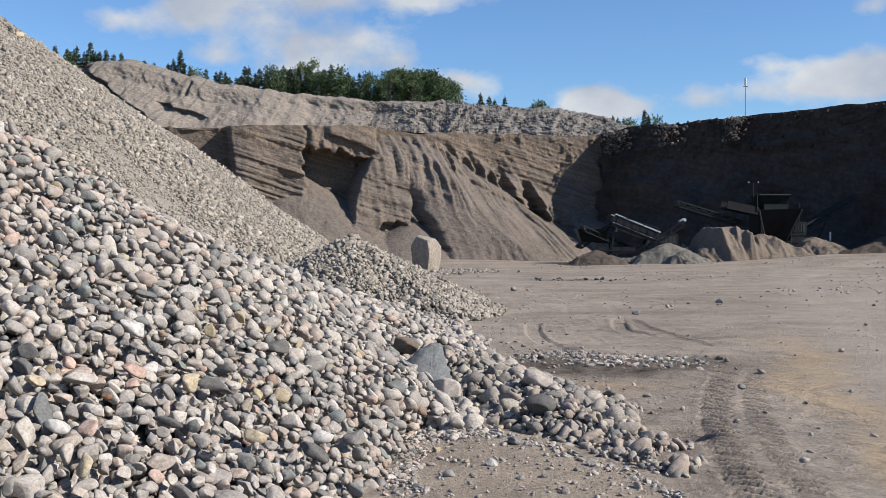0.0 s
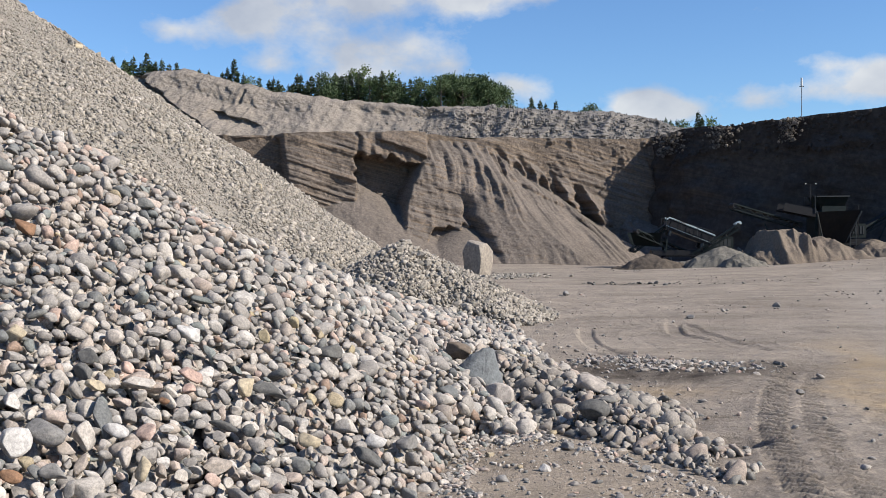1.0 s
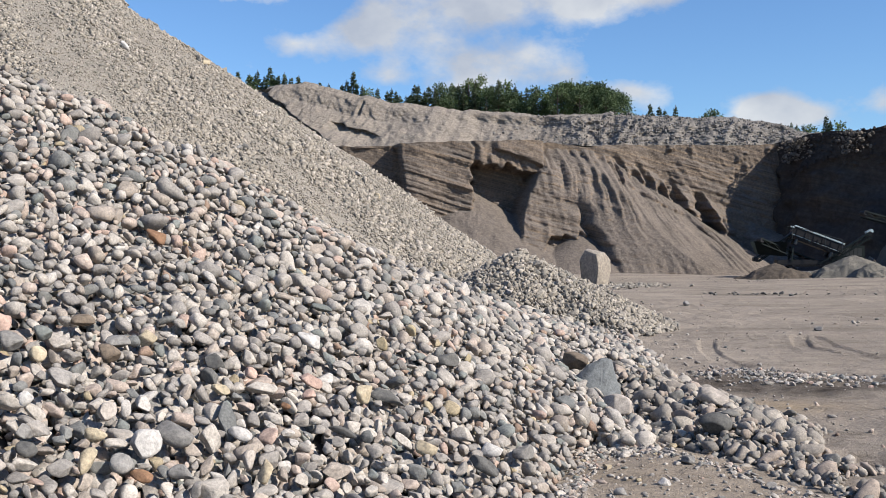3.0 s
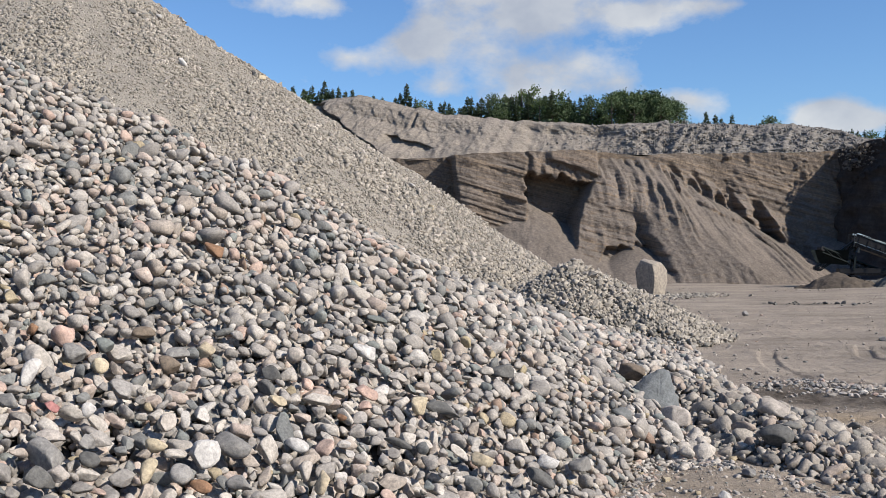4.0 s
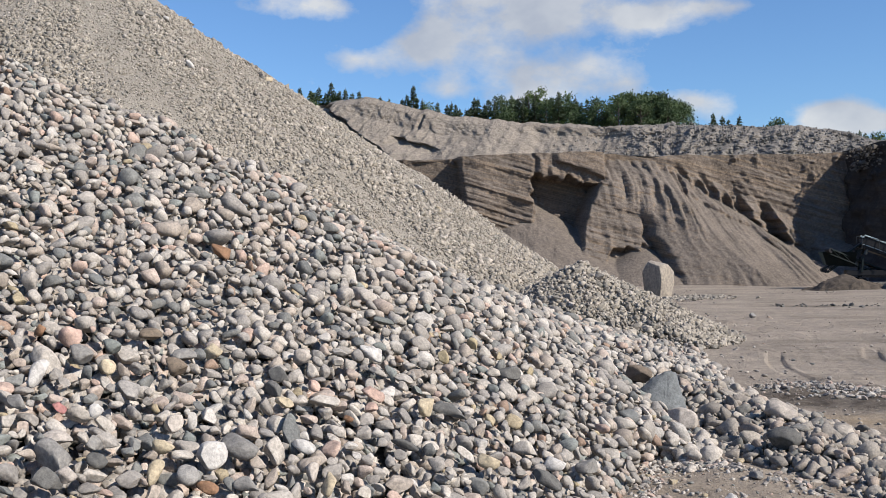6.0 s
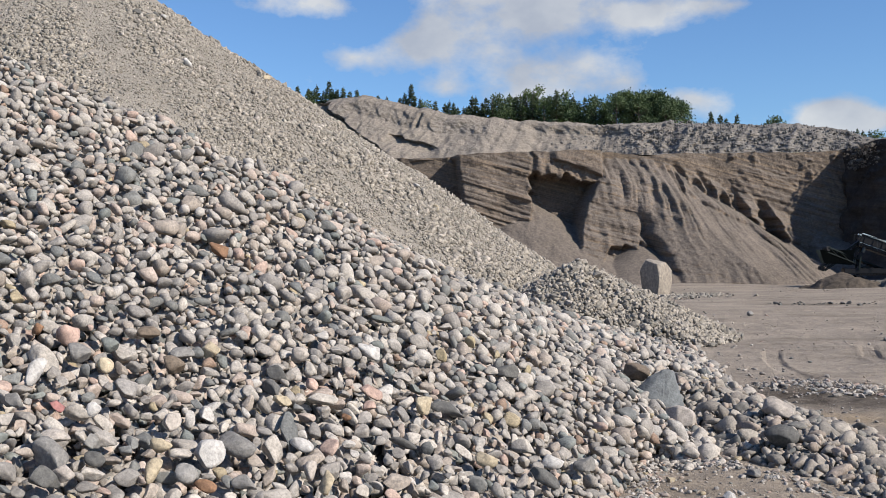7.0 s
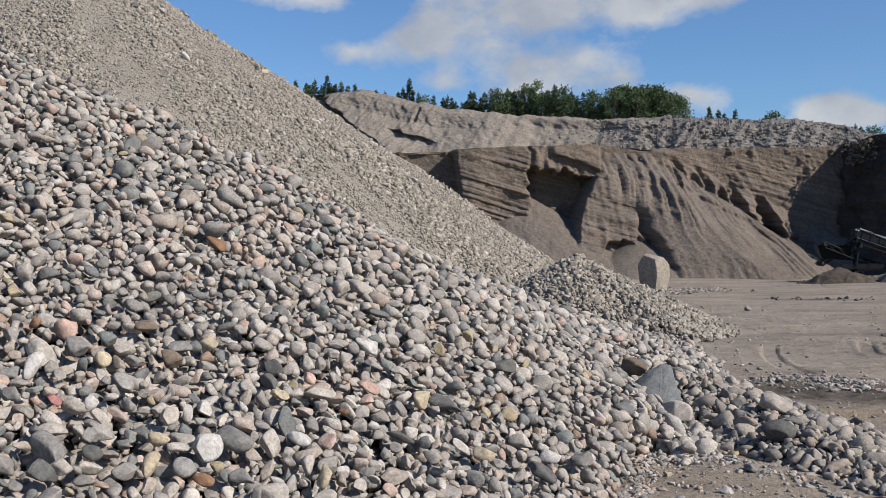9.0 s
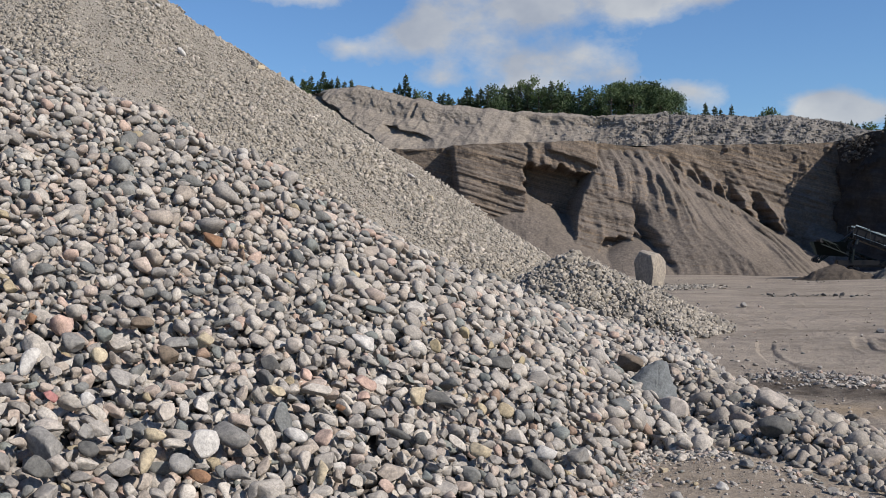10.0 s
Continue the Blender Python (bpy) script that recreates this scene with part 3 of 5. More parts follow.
def ground_height(x, y, fine=True):
    z = 1.0 * step(7, 34, x) * step(20, 66, y) + 0.05 * fbm(x * 0.15, y * 0.15, 3, 71) + 0.25 * step(5, 60, np.hypot(x, y)) * fbm(x * 0.04, y * 0.04, 2, 72)
    z = z + 0.06 * np.exp(-((x - 0.3) / 1.0) ** 2 - ((y - 6.8) / 1.6) ** 2)          # sandy hump where the camera stands
    if not fine:
        return z
    near = 1 - step(25, 60, np.hypot(x, y))
    z = z + near * (0.022 * fbm(x * 1.3, y * 1.3, 4, 73) + 0.010 * fbm(x * 7, y * 7, 3, 74))
    for line, half, deep, lug in TRACKS:
        p = np.array(line)
        m = (x > p[:, 0].min() - 1) & (x < p[:, 0].max() + 1) & (y > p[:, 1].min() - 1) & (y < p[:, 1].max() + 1)
        if not m.any():
            continue
        _, q = along([(a, b, 0) for a, b in line], 0.1, 1.2)
        xm, ym = x[m], y[m]
        best, where = np.full(xm.shape, 9.0), np.zeros(xm.shape)
        side = np.zeros(xm.shape)
        for i in range(0, len(q) - 1):
            dx, dy = q[i + 1, 0] - q[i, 0], q[i + 1, 1] - q[i, 1]
            ln = math.hypot(dx, dy)
            sel = (np.abs(xm - q[i, 0]) < half * 2.4 + 0.2) & (np.abs(ym - q[i, 1]) < half * 2.4 + 0.2)
            if not sel.any():
                continue
            t = ((xm[sel] - q[i, 0]) * dx + (ym[sel] - q[i, 1]) * dy) / ln
            s = ((xm[sel] - q[i, 0]) * dy - (ym[sel] - q[i, 1]) * dx) / ln
            dist = np.where((t >= -0.02) & (t <= ln + 0.02), np.abs(s), np.hypot(t, s) + 0.02)
            b2, w2, s2 = best[sel], where[sel], side[sel]
            closer = dist < b2
            b2[closer], w2[closer], s2[closer] = dist[closer], (i * 0.1 + t)[closer], s[closer]
            best[sel], where[sel], side[sel] = b2, w2, s2
        wob = 1 + 0.25 * vnoise(where * 0.9, side * 0, 5)
        inside = 1 - step(half * 0.75, half * 1.1, best)
        rim = np.exp(-((best - half * 1.25) / (half * 0.3)) ** 2)
        dz = -deep * inside * wob * (0.5 if lug else 1.0) + deep * (0.12 if lug else 0.25) * rim
        if lug:
            dz += inside * deep * 0.9 * step(-0.5, 0.6, np.sin((where + 0.4 * side) * 2 * math.pi / lug)) * wob
        z[m] += dz * (1 - 0.75 * step(10.5, 15, ym) * (lug > 0))
    # churned hollow beside the wheel marks
    z -= 0.17 * np.exp(-((x - 2.03) / 0.22) ** 4 - ((y - 8.45 + 0.3 * (x - 2.03)) / 0.14) ** 2) * (1 + 0.4 * vnoise(x * 9, y * 9, 76))
    z += 0.06 * np.exp(-((x - 2.2) / 1.6) ** 2 - ((y - 13.4) / 0.8) ** 2) * (1 + 0.5 * fbm(x * 2, y * 2, 3, 75))
    return z


def graded(lo, a, b, hi, gap, grow, grow_back):
    mid = list(np.arange(a, b, gap))
    left, right, g = [], [], gap
    v = a
    while v > lo:
        g *= grow_back
        v -= g
        left.append(v)
    g, v = gap, mid[-1]
    while v < hi:
        g *= grow
        v += g
        right.append(v)
    return np.array(left[::-1] + mid + right)


gx, gy = graded(-900, 1.5, 3.6, 900, 0.03, 1.045, 1.07), graded(-600, 5.8, 11.6, 900, 0.024, 1.017, 1.3)
GX, GY = np.meshgrid(gx, gy)
gz = ground_height(GX.ravel(), GY.ravel())
fx, fy = GX.ravel(), GY.ravel()
soft = 0.35 * fbm(fx * 0.8, fy * 0.8, 3, 15)
spill = np.clip(1.2 * np.exp(-((fx - 1.55 - 0.255 * fy + soft) / (0.25 + 0.022 * fy)) ** 2) * step(5.5, 7.5, fy) * (1 - step(13, 19, fy)) - 0.1 + 0.3 * soft, 0, 1) * 0.85 \
    + np.exp(-((fx - 1.8) / 0.7) ** 2 - ((fy - 11.2) / 0.5) ** 2) * 0.8 + 0.25 * np.exp(-((fx - 0.5) / 1.0) ** 4 - ((fy - 6.9) / 2.0) ** 4)
damp = np.clip(1.7 * np.exp(-((fx - 2.1 + soft) / 1.4) ** 2 - ((fy - 13.1 + 0.5 * soft) / 1.0) ** 2) + 0.7 * np.exp(-((fx - 5.2 + 2 * soft) / 1.6) ** 2 - ((fy - 40.0 + soft) / 0.9) ** 2), 0, 1)
lane = 1.0 + 0.30 * fy
packed = step(0.0, 1.0, fx - lane + 0.5 * soft) * (1 - step(4, 9, fx - lane)) * (1 - step(30, 60, fy))
ground_mesh = mesh_arrays("ground", np.stack((fx, fy, gz), 1), grid_faces(len(gy), len(gx)))
for key, values in (("spill", spill), ("damp", damp), ("packed", packed)):
    ground_mesh.attributes.new(key, "FLOAT", "POINT").data.foreach_set("value", values.astype(np.float32))
put("ground", ground_mesh, M_FLOORSAND,
    label="dry grey-brown sand floor with wheel tracks", category="ground", kind="structure")


# ---- stones ----
def ico(level):
    """A ball of triangles; level 0 is a broken cube of twelve."""
    bm = bmesh.new()
    if level == 0:
        bmesh.ops.create_cube(bm, size=1.25)
        bmesh.ops.triangulate(bm, faces=bm.faces[:])
        v = np.array([p.co[:] for p in bm.verts])
        f = np.array([[p.index for p in t.verts] for t in bm.faces])
        bm.free()
        return v, f
    bmesh.ops.create_icosphere(bm, subdivisions=level, radius=1.0)
    v = np.array([p.co[:] for p in bm.verts])
    f = np.array([[p.index for p in t.verts] for t in bm.faces])
    bm.free()
    return v, f


def stone_shapes(level, count, seed, angular):
    """Worn stones: a ball with flats rubbed or broken on to it, then made lumpy."""
    rng = np.random.default_rng(seed)
    base, faces = ico(level)
    shapes = []
    for _ in range(count):
        v = base.copy()
        flats = rng.integers(6, 11) if angular else rng.integers(6, 11)
        worn = rng.uniform(0.0, 0.1)
        for _ in range(flats):
            n = rng.normal(size=3)
            n /= np.linalg.norm(n)
            lim = rng.uniform(0.55, 0.85) if angular else rng.uniform(0.38, 0.72)
            d = v @ n
            over = np.maximum(0, d - lim)
            v -= (over * (0.97 if angular else 0.95))[:, None] * n
        if not angular:
            v += (base * 0.8 - v) * worn
        if level == 0:
            v = v * rng.uniform(0.82, 1.12, (len(v), 1)) + rng.normal(scale=0.07, size=v.shape)
        ph = rng.uniform(0, 6, 3)
        v *= (1 + 0.05 * np.sin(v[:, :1] * 3.1 + ph[0]) + 0.05 * np.sin(v[:, 1:2] * 3.7 + ph[1]) + 0.04 * np.sin(v[:, 2:] * 4.3 + ph[2]))
        v /= np.abs(v).max()
        shapes.append(v)
    return shapes, faces


def turns(normals, rng, tilt):
    """Frames whose third axis follows the surface, more or less."""
    n = normals + rng.normal(scale=tilt, size=normals.shape)
    n /= np.linalg.norm(n, axis=1)[:, None]
    r = rng.normal(size=n.shape)
    a = np.cross(n, r)
    a /= np.linalg.norm(a, axis=1)[:, None]
    return np.stack((a, np.cross(n, a), n), -1)


def joined_stones(name, places, normals, radii, level, seed, angular, tilt=0.45, flat=0.74):
    rng = np.random.default_rng(seed)
    shapes, faces = stone_shapes(level, 24, seed, angular)
    frames = turns(normals, rng, tilt)
    n = len(places)
    size = np.stack((radii * rng.uniform(1.1, 1.6, n), radii * rng.uniform(0.85, 1.15, n), radii * rng.uniform(flat - 0.16, flat + 0.2, n)), 1)
    pick = rng.integers(0, len(shapes), n)
    V, F, base = [], [], 0
    for k, s in enumerate(shapes):
        idx = np.where(pick == k)[0]
        if not len(idx):
            continue
        v = np.einsum("nij,nkj->nki", frames[idx], s[None] * size[idx][:, None, :]) + places[idx][:, None, :]
        V.append(v.reshape(-1, 3))
        F.append((faces[None] + (np.arange(len(idx)) * len(s))[:, None, None] + base).reshape(-1, 3))
        base += len(idx) * len(s)
    return mesh_arrays(name, np.concatenate(V), np.concatenate(F), smooth=not angular)


def scatter(rng, bounds, wanted, classes, inside, taken=()):
    """Places for stones that hardly overlap, the largest first: (radius from, to, tries)."""
    cell, table, out = 0.25, {}, []
    for x, y, r in taken:
        table.setdefault((int(x // cell), int(y // cell)), []).append((x, y, r))
    for lo, hi, tries in classes:
        xs, ys = rng.uniform(bounds[0], bounds[1], tries), rng.uniform(bounds[2], bounds[3], tries)
        rs = rng.uniform(lo, hi, tries)
        ok = inside(xs, ys) > rng.uniform(0, 1, tries)
        for x, y, r in zip(xs[ok].tolist(), ys[ok].tolist(), rs[ok].tolist()):
            cx, cy = int(x // cell), int(y // cell)
            free = True
            for i in (cx - 1, cx, cx + 1):
                for j in (cy - 1, cy, cy + 1):
                    for px, py, pr in table.get((i, j), ()):
                        if (px - x) ** 2 + (py - y) ** 2 < ((pr + r) * wanted) ** 2:
                            free = False
                            break
                    if not free:
                        break
                if not free:
                    break
            if free:
                table.setdefault((cx, cy), []).append((x, y, r))
                out.append((x, y, r))
    return np.array(out)


def surface(fn, x, y):
    e = 0.05
    z = fn(x, y)
    n = np.stack(((fn(x - e, y) - fn(x + e, y)) / (2 * e), (fn(x, y - e) - fn(x, y + e)) / (2 * e), np.ones_like(x)), 1)
    return np.stack((x, y, z), 1), n / np.linalg.norm(n, axis=1)[:, None]


# ---- the cobble pile ----
# crest of the pile and of its toe: x, y, height, fall to the sides
CREST = [(-15.0, 4.6, 5.3, 0.58), (-12.0, 6.3, 5.75, 0.56), (-9.5, 7.5, 4.95, 0.57), (-6.74, 8.7, 3.98, 0.59), (-5.5, 9.4, 3.41, 0.60), (-4.4, 9.8, 2.86, 0.62), (-3.4, 10.5, 2.14, 0.60), (-3.0, 11.5, 1.80, 0.52),
         (-2.63, 13.0, 1.45, 0.42), (-2.44, 15.0, 1.14, 0.36), (-2.3, 18.0, 0.85, 0.30), (-0.6, 12.2, 0.50, 0.32), (0.35, 11.2, 0.36, 0.32), (0.85, 10.2, 0.25, 0.30), (1.15, 9.0, 0.18, 0.28), (1.4, 8.0, 0.12, 0.28), (1.58, 7.3, 0.08, 0.28), (1.66, 6.8, 0.04, 0.28)]
HUMP = [(-2.5, 21.5, 1.34, 0.5), (-2.06, 22.0, 1.73, 0.53), (-1.4, 22.2, 1.32, 0.48), (-0.7, 22.6, 0.85, 0.42), (0.0, 22.9, 0.35, 0.4)]


def heap(points, x, y, k=14.0):
    total = np.zeros_like(x, dtype=float)
    for (x0, y0, z0, s0), (x1, y1, z1, s1) in zip(points, points[1:]):
        dx, dy = x1 - x0, y1 - y0
        t = np.clip(((x - x0) * dx + (y - y0) * dy) / (dx * dx + dy * dy), 0, 1)
        d = np.hypot(x - x0 - t * dx, y - y0 - t * dy)
        total = total + np.exp(k * (z0 + t * (z1 - z0) - (s0 + t * (s1 - s0)) * np.sqrt(d * d + 0.02)))
    return np.log(total + 1e-9) / k


def cobble_height(x, y):
    h = np.logaddexp(14 * heap(CREST[:11], x, y), np.logaddexp(14 * heap(CREST[11:], x, y), 14 * heap(HUMP, x, y))) / 14
    return h + 0.05 * fbm(x * 0.9, y * 0.9, 2, 91)


def sand_patch(x, y):
    """Bare sand and fine gravel in front of the toe: above 0 inside."""
    a = x - np.interp(y, [3, 5, 6.55, 8.4, 9.6], [-1.3, -0.85, -0.40, -0.30, -0.15]) + 0.10 * vnoise(y * 2.2, y * 0, 3)
    b = np.interp(x, [-0.3, 0.23, 0.64, 0.98, 1.25, 1.42, 1.7, 3.0], [9.1, 8.6, 8.2, 7.9, 7.4, 6.8, 6.2, 4.0]) - y + 0.12 * vnoise(x * 2.6, x * 0, 4)
    return np.minimum(a, b)


def cobble_body(x, y):
    rough = 0.05 * vnoise(x * 3, y * 3, 12)
    return step(0.0, 0.06, cobble_height(x, y) - ground_height(x, y, False) + rough) * step(0.06, 0.0, sand_patch(x, y))


def cobble_here(x, y):
    """The flank towards the yard, where each stone is laid with care."""
    return cobble_body(x, y) * ((y > 3.0) & (x > -0.86 * y - 1.2))


# stones that stand out, by colour: x, y, half width, half height
MARKED = {
    "white": [(-2.5, 4.95, 0.103, 0.097), (-3.37, 4.71, 0.06, 0.093), (-3.04, 4.73, 0.049, 0.052), (-2.12, 5.4, 0.081, 0.04), (-0.84, 6.76, 0.111, 0.052), (-2.15, 6.84, 0.115, 0.049)],
    "grey": [(-2.4, 5.13, 0.125, 0.072), (-3.39, 5.13, 0.078, 0.06), (-3.03, 5.68, 0.096, 0.059), (-3.29, 4.42, 0.07, 0.038), (-2.95, 4.27, 0.121, 0.072), (-2.91, 4.51, 0.068, 0.05), (-2.5, 4.74, 0.069, 0.069), (-2.24, 4.9, 0.076, 0.05), (-0.65, 7.01, 0.09, 0.074)],
    "pink": [(-3.53, 5.28, 0.08, 0.08), (-2.3, 6.03, 0.052, 0.037), (-2.0, 6.34, 0.088, 0.069), (-1.95, 6.17, 0.045, 0.041)],
    "tan": [(-2.93, 5.87, 0.075, 0.068), (-2.38, 5.7, 0.078, 0.036), (-2.62, 4.61, 0.056, 0.074), (-2.69, 4.81, 0.077, 0.045), (-3.24, 5.17, 0.056, 0.049), (-1.9, 5.22, 0.052, 0.072), (-1.68, 6.55, 0.07, 0.066), (-1.21, 6.27, 0.082, 0.056)],
    "brown": [(-3.0, 5.53, 0.079, 0.058), (-3.27, 5.7, 0.09, 0.057)],
    "dark": [(-2.51, 5.95, 0.085, 0.056), (-2.45, 5.79, 0.072, 0.047), (-2.89, 4.09, 0.117, 0.064), (-2.84, 4.43, 0.061, 0.052), (-1.53, 6.67, 0.135, 0.059), (-1.35, 7.92, 0.111, 0.083), (-1.67, 6.01, 0.101, 0.033), (-0.87, 6.48, 0.13, 0.05)],
    "red": [(-3.15, 4.57, 0.042, 0.038)],
    "pale": [(-3.03, 4.38, 0.08, 0.043), (-2.87, 4.2, 0.065, 0.053), (-2.75, 5.02, 0.06, 0.066), (-2.0, 5.24, 0.052, 0.056), (-2.48, 6.3, 0.078, 0.066)],
    "rust": [(-2.39, 4.73, 0.068, 0.034), (-3.65, 5.13, 0.043, 0.036), (-3.48, 7.18, 0.11, 0.046), (-2.02, 5.9, 0.036, 0.022)],
    "green": [(-3.34, 5.38, 0.062, 0.047), (-2.3, 7.57, 0.109, 0.041)],
    "yellow": [(-1.8, 7.54, 0.062, 0.058), (-1.67, 8.14, 0.057, 0.048), (-1.23, 8.27, 0.058, 0.067)],
}
MARKS = [(tint, *m) for tint, row in MARKED.items() for m in row]
BLOCKS = [(-0.12, 10.55, 0.30), (-0.45, 11.1, 0.22), (0.84, 8.85, 0.20), (0.05, 10.0, 0.17), (0.95, 10.0, 0.22)]

cobble_pile = empty("cobble_pile", "large heap of rounded grey, beige and pinkish cobbles", "stone heap")
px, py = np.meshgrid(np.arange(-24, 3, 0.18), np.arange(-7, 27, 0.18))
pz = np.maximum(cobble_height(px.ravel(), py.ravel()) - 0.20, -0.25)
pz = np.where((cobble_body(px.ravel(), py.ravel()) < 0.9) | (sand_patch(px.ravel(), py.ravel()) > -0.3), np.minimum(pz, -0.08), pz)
# sheet below the stones, painted dark so the gaps look shaded
put("pile_core", mesh_arrays("pile_core", np.stack((px.ravel(), py.ravel(), pz), 1), grid_faces(*px.shape)), M_GAPSHADE, cobble_pile, "bed under the cobbles, coloured dark for shade in the gaps")

rng = np.random.default_rng(4)
AREA = (-12, 2.4, 3.0, 25.5)
# a deeper course that fills the gaps, then the stones on top
deep = scatter(rng, AREA, 0.72, [(0.05, 0.075, 26000), (0.035, 0.05, 22000)], cobble_here)
# the largest roll down to the toe
toe = scatter(rng, (-1.2, 2.3, 6.2, 14.0), 0.82, [(0.09, 0.125, 420), (0.065, 0.09, 1600), (0.045, 0.06, 2000)], lambda x, y: cobble_here(x, y) * (0.25 + 0.75 * step(7.8, 9.0, y)) * (heap(CREST[11:], x, y) > heap(CREST[:11], x, y) - 0.05),
              [(x, y, r) for x, y, r in BLOCKS])
mid = scatter(rng, (-6, 2.2, 6.8, 25.5), 0.80, [(0.085, 0.12, 1100), (0.064, 0.085, 5000), (0.05, 0.064, 6000)], lambda x, y: cobble_here(x, y) * (0.35 * step(6.8, 8.5, y) + 0.65 * step(9, 12, y + 0.5 * x)),
              [(x, y, (w + h) * 0.48) for _, x, y, w, h in MARKS] + [(x, y, r * 0.85) for x, y, r in BLOCKS] + [tuple(t) for t in toe])
upper = scatter(rng, AREA, 0.69, [(0.085, 0.115, 200), (0.062, 0.083, 2400), (0.046, 0.062, 26000), (0.034, 0.046, 60000), (0.023, 0.033, 40000)], cobble_here,
                [(x, y, (w + h) * 0.48) for _, x, y, w, h in MARKS] + [(x, y, r * 0.85) for x, y, r in BLOCKS] + [tuple(t) for t in toe] + [tuple(t) for t in mid])
upper = np.concatenate((toe, mid, upper))
p1, n1 = surface(cobble_height, deep[:, 0], deep[:, 1])
p2, n2 = surface(cobble_height, upper[:, 0], upper[:, 1])
p1 -= n1 * 0.12
p2 += n2 * (upper[:, 2:] * 0.15 - 0.02 + rng.uniform(-0.04, 0.022, (len(upper), 1)))
fx, fy = rng.uniform(-9, 2.2, 60000), rng.uniform(3.0, 10.0, 60000)
keep = cobble_here(fx, fy) > 0.5
p0, n0 = surface(cobble_height, fx[keep][:14000], fy[keep][:14000])
p0 -= n0 * rng.uniform(0.10, 0.15, (len(p0), 1))
bx, by = rng.uniform(-23, 2, 60000), rng.uniform(-6.5, 26.5, 60000)
keep = (cobble_body(bx, by) > 0.5) & (cobble_here(bx, by) < 0.5)
p3, n3 = surface(cobble_height, bx[keep][:7000], by[keep][:7000])
p3 -= n3 * rng.uniform(0.0, 0.08, (len(p3), 1))
put("back_cobbles", joined_stones("back_cobbles", p3, n3, rng.uniform(0.08, 0.14, len(p3)), 0, 16, False), M_COBBLE, cobble_pile, kind="stuff")
put("gap_rubble", joined_stones("gap_rubble", p0, n0, rng.uniform(0.03, 0.055, len(p0)), 0, 15, False), M_COBBLE, cobble_pile, kind="stuff")
# stones banked up where the flank runs out on the sand
fx, fy = rng.uniform(-1.3, 0.6, 2600), rng.uniform(8.3, 10.8, 2600)
fz = cobble_height(fx, fy) - 0.07
keep = (fz > 0.0) & (cobble_here(fx, fy) > 0.3) & (sand_patch(fx, fy) > -0.5)
p6 = np.stack((fx, fy, fz * rng.uniform(0.2, 1.0, len(fx))), 1)[keep]
put("gap_rubble", joined_stones("gap_rubble", p6, np.tile((0.0, -0.4, 0.9), (len(p6), 1)), rng.uniform(0.04, 0.07, len(p6)), 1, 36, False), M_COBBLE, cobble_pile, kind="stuff")
put("lower_cobbles", joined_stones("lower_cobbles", p1, n1, deep[:, 2], 1, 5, False), M_COBBLE, cobble_pile, kind="stuff")
near = np.argsort((upper[:, 0] + 1.6) ** 2 + (upper[:, 1] - 6.2) ** 2 - 8 * upper[:, 2])
single, rest = near[:260], near[260:]
ontoe = (heap(CREST[11:], upper[:, 0], upper[:, 1]) > heap(CREST[:11], upper[:, 0], upper[:, 1]) + 0.03) & (upper[:, 1] < 14)
tail, rest = rest[ontoe[rest]], rest[~ontoe[rest]]
put("toe_cobbles", joined_stones("toe_cobbles", p2[tail], n2[tail], upper[tail, 2], 2, 18, False), M_TOE, cobble_pile, "dusty grey cobbles at the toe", kind="stuff")
onhump = heap(HUMP, upper[:, 0], upper[:, 1]) > np.maximum(heap(CREST[:11], upper[:, 0], upper[:, 1]), heap(CREST[11:], upper[:, 0], upper[:, 1]))
tail, rest = rest[onhump[rest]], rest[~onhump[rest]]
put("hump_rubble", joined_stones("hump_rubble", p2[tail], n2[tail], upper[tail, 2], 1, 19, True, 0.9), M_CRUSH, cobble_pile, "broken grey stones in a small hump", kind="stuff")
hx, hy = rng.uniform(-3.4, 1.0, 16000), rng.uniform(20.0, 24.5, 16000)
keep = (cobble_here(hx, hy) > 0.5) & (heap(HUMP, hx, hy) > np.maximum(heap(CREST[:11], hx, hy), heap(CREST[11:], hx, hy)) - 0.1)
p4, n4 = surface(cobble_height, hx[keep], hy[keep])
p4 -= n4 * rng.uniform(-0.02, 0.07, (len(p4), 1))
put("hump_gravel", joined_stones("hump_gravel", p4, n4, 0.02 + 0.05 * rng.uniform(0, 1, len(p4)) ** 3, 0, 33, False, 0.9), M_CRUSH, cobble_pile, "fine broken stone in a small hump", kind="stuff")
tx, ty = rng.uniform(-1.2, 2.1, 12000), rng.uniform(6.4, 14.0, 12000)
keep = (cobble_here(tx, ty) > 0.3) & (heap(CREST[11:], tx, ty) > heap(CREST[:11], tx, ty) - 0.05)
p5, n5 = surface(cobble_height, tx[keep], ty[keep])
p5 -= n5 * rng.uniform(0.0, 0.10, (len(p5), 1))
put("toe_gravel", joined_stones("toe_gravel", p5, n5, 0.012 + 0.035 * rng.uniform(0, 1, len(p5)) ** 2, 0, 34, False, 0.9), M_TOE, cobble_pile, "small dusty stones between the toe cobbles", kind="stuff")
reach = np.hypot(p2[rest, 0], p2[rest, 1]) - 22 * (upper[rest, 2] - 0.045)
close = rest[reach < 6.2]
beyond = rest[(reach >= 6.2) & (reach < 12.5)]
distant = rest[reach >= 12.5]
put("cobbles", joined_stones("cobbles", p2[close], n2[close], upper[close, 2], 3, 6, False), M_COBBLE, cobble_pile, kind="stuff")
put("far_cobbles", joined_stones("far_cobbles", p2[beyond], n2[beyond], upper[beyond, 2], 2, 7, False), M_COBBLE, cobble_pile, kind="stuff")
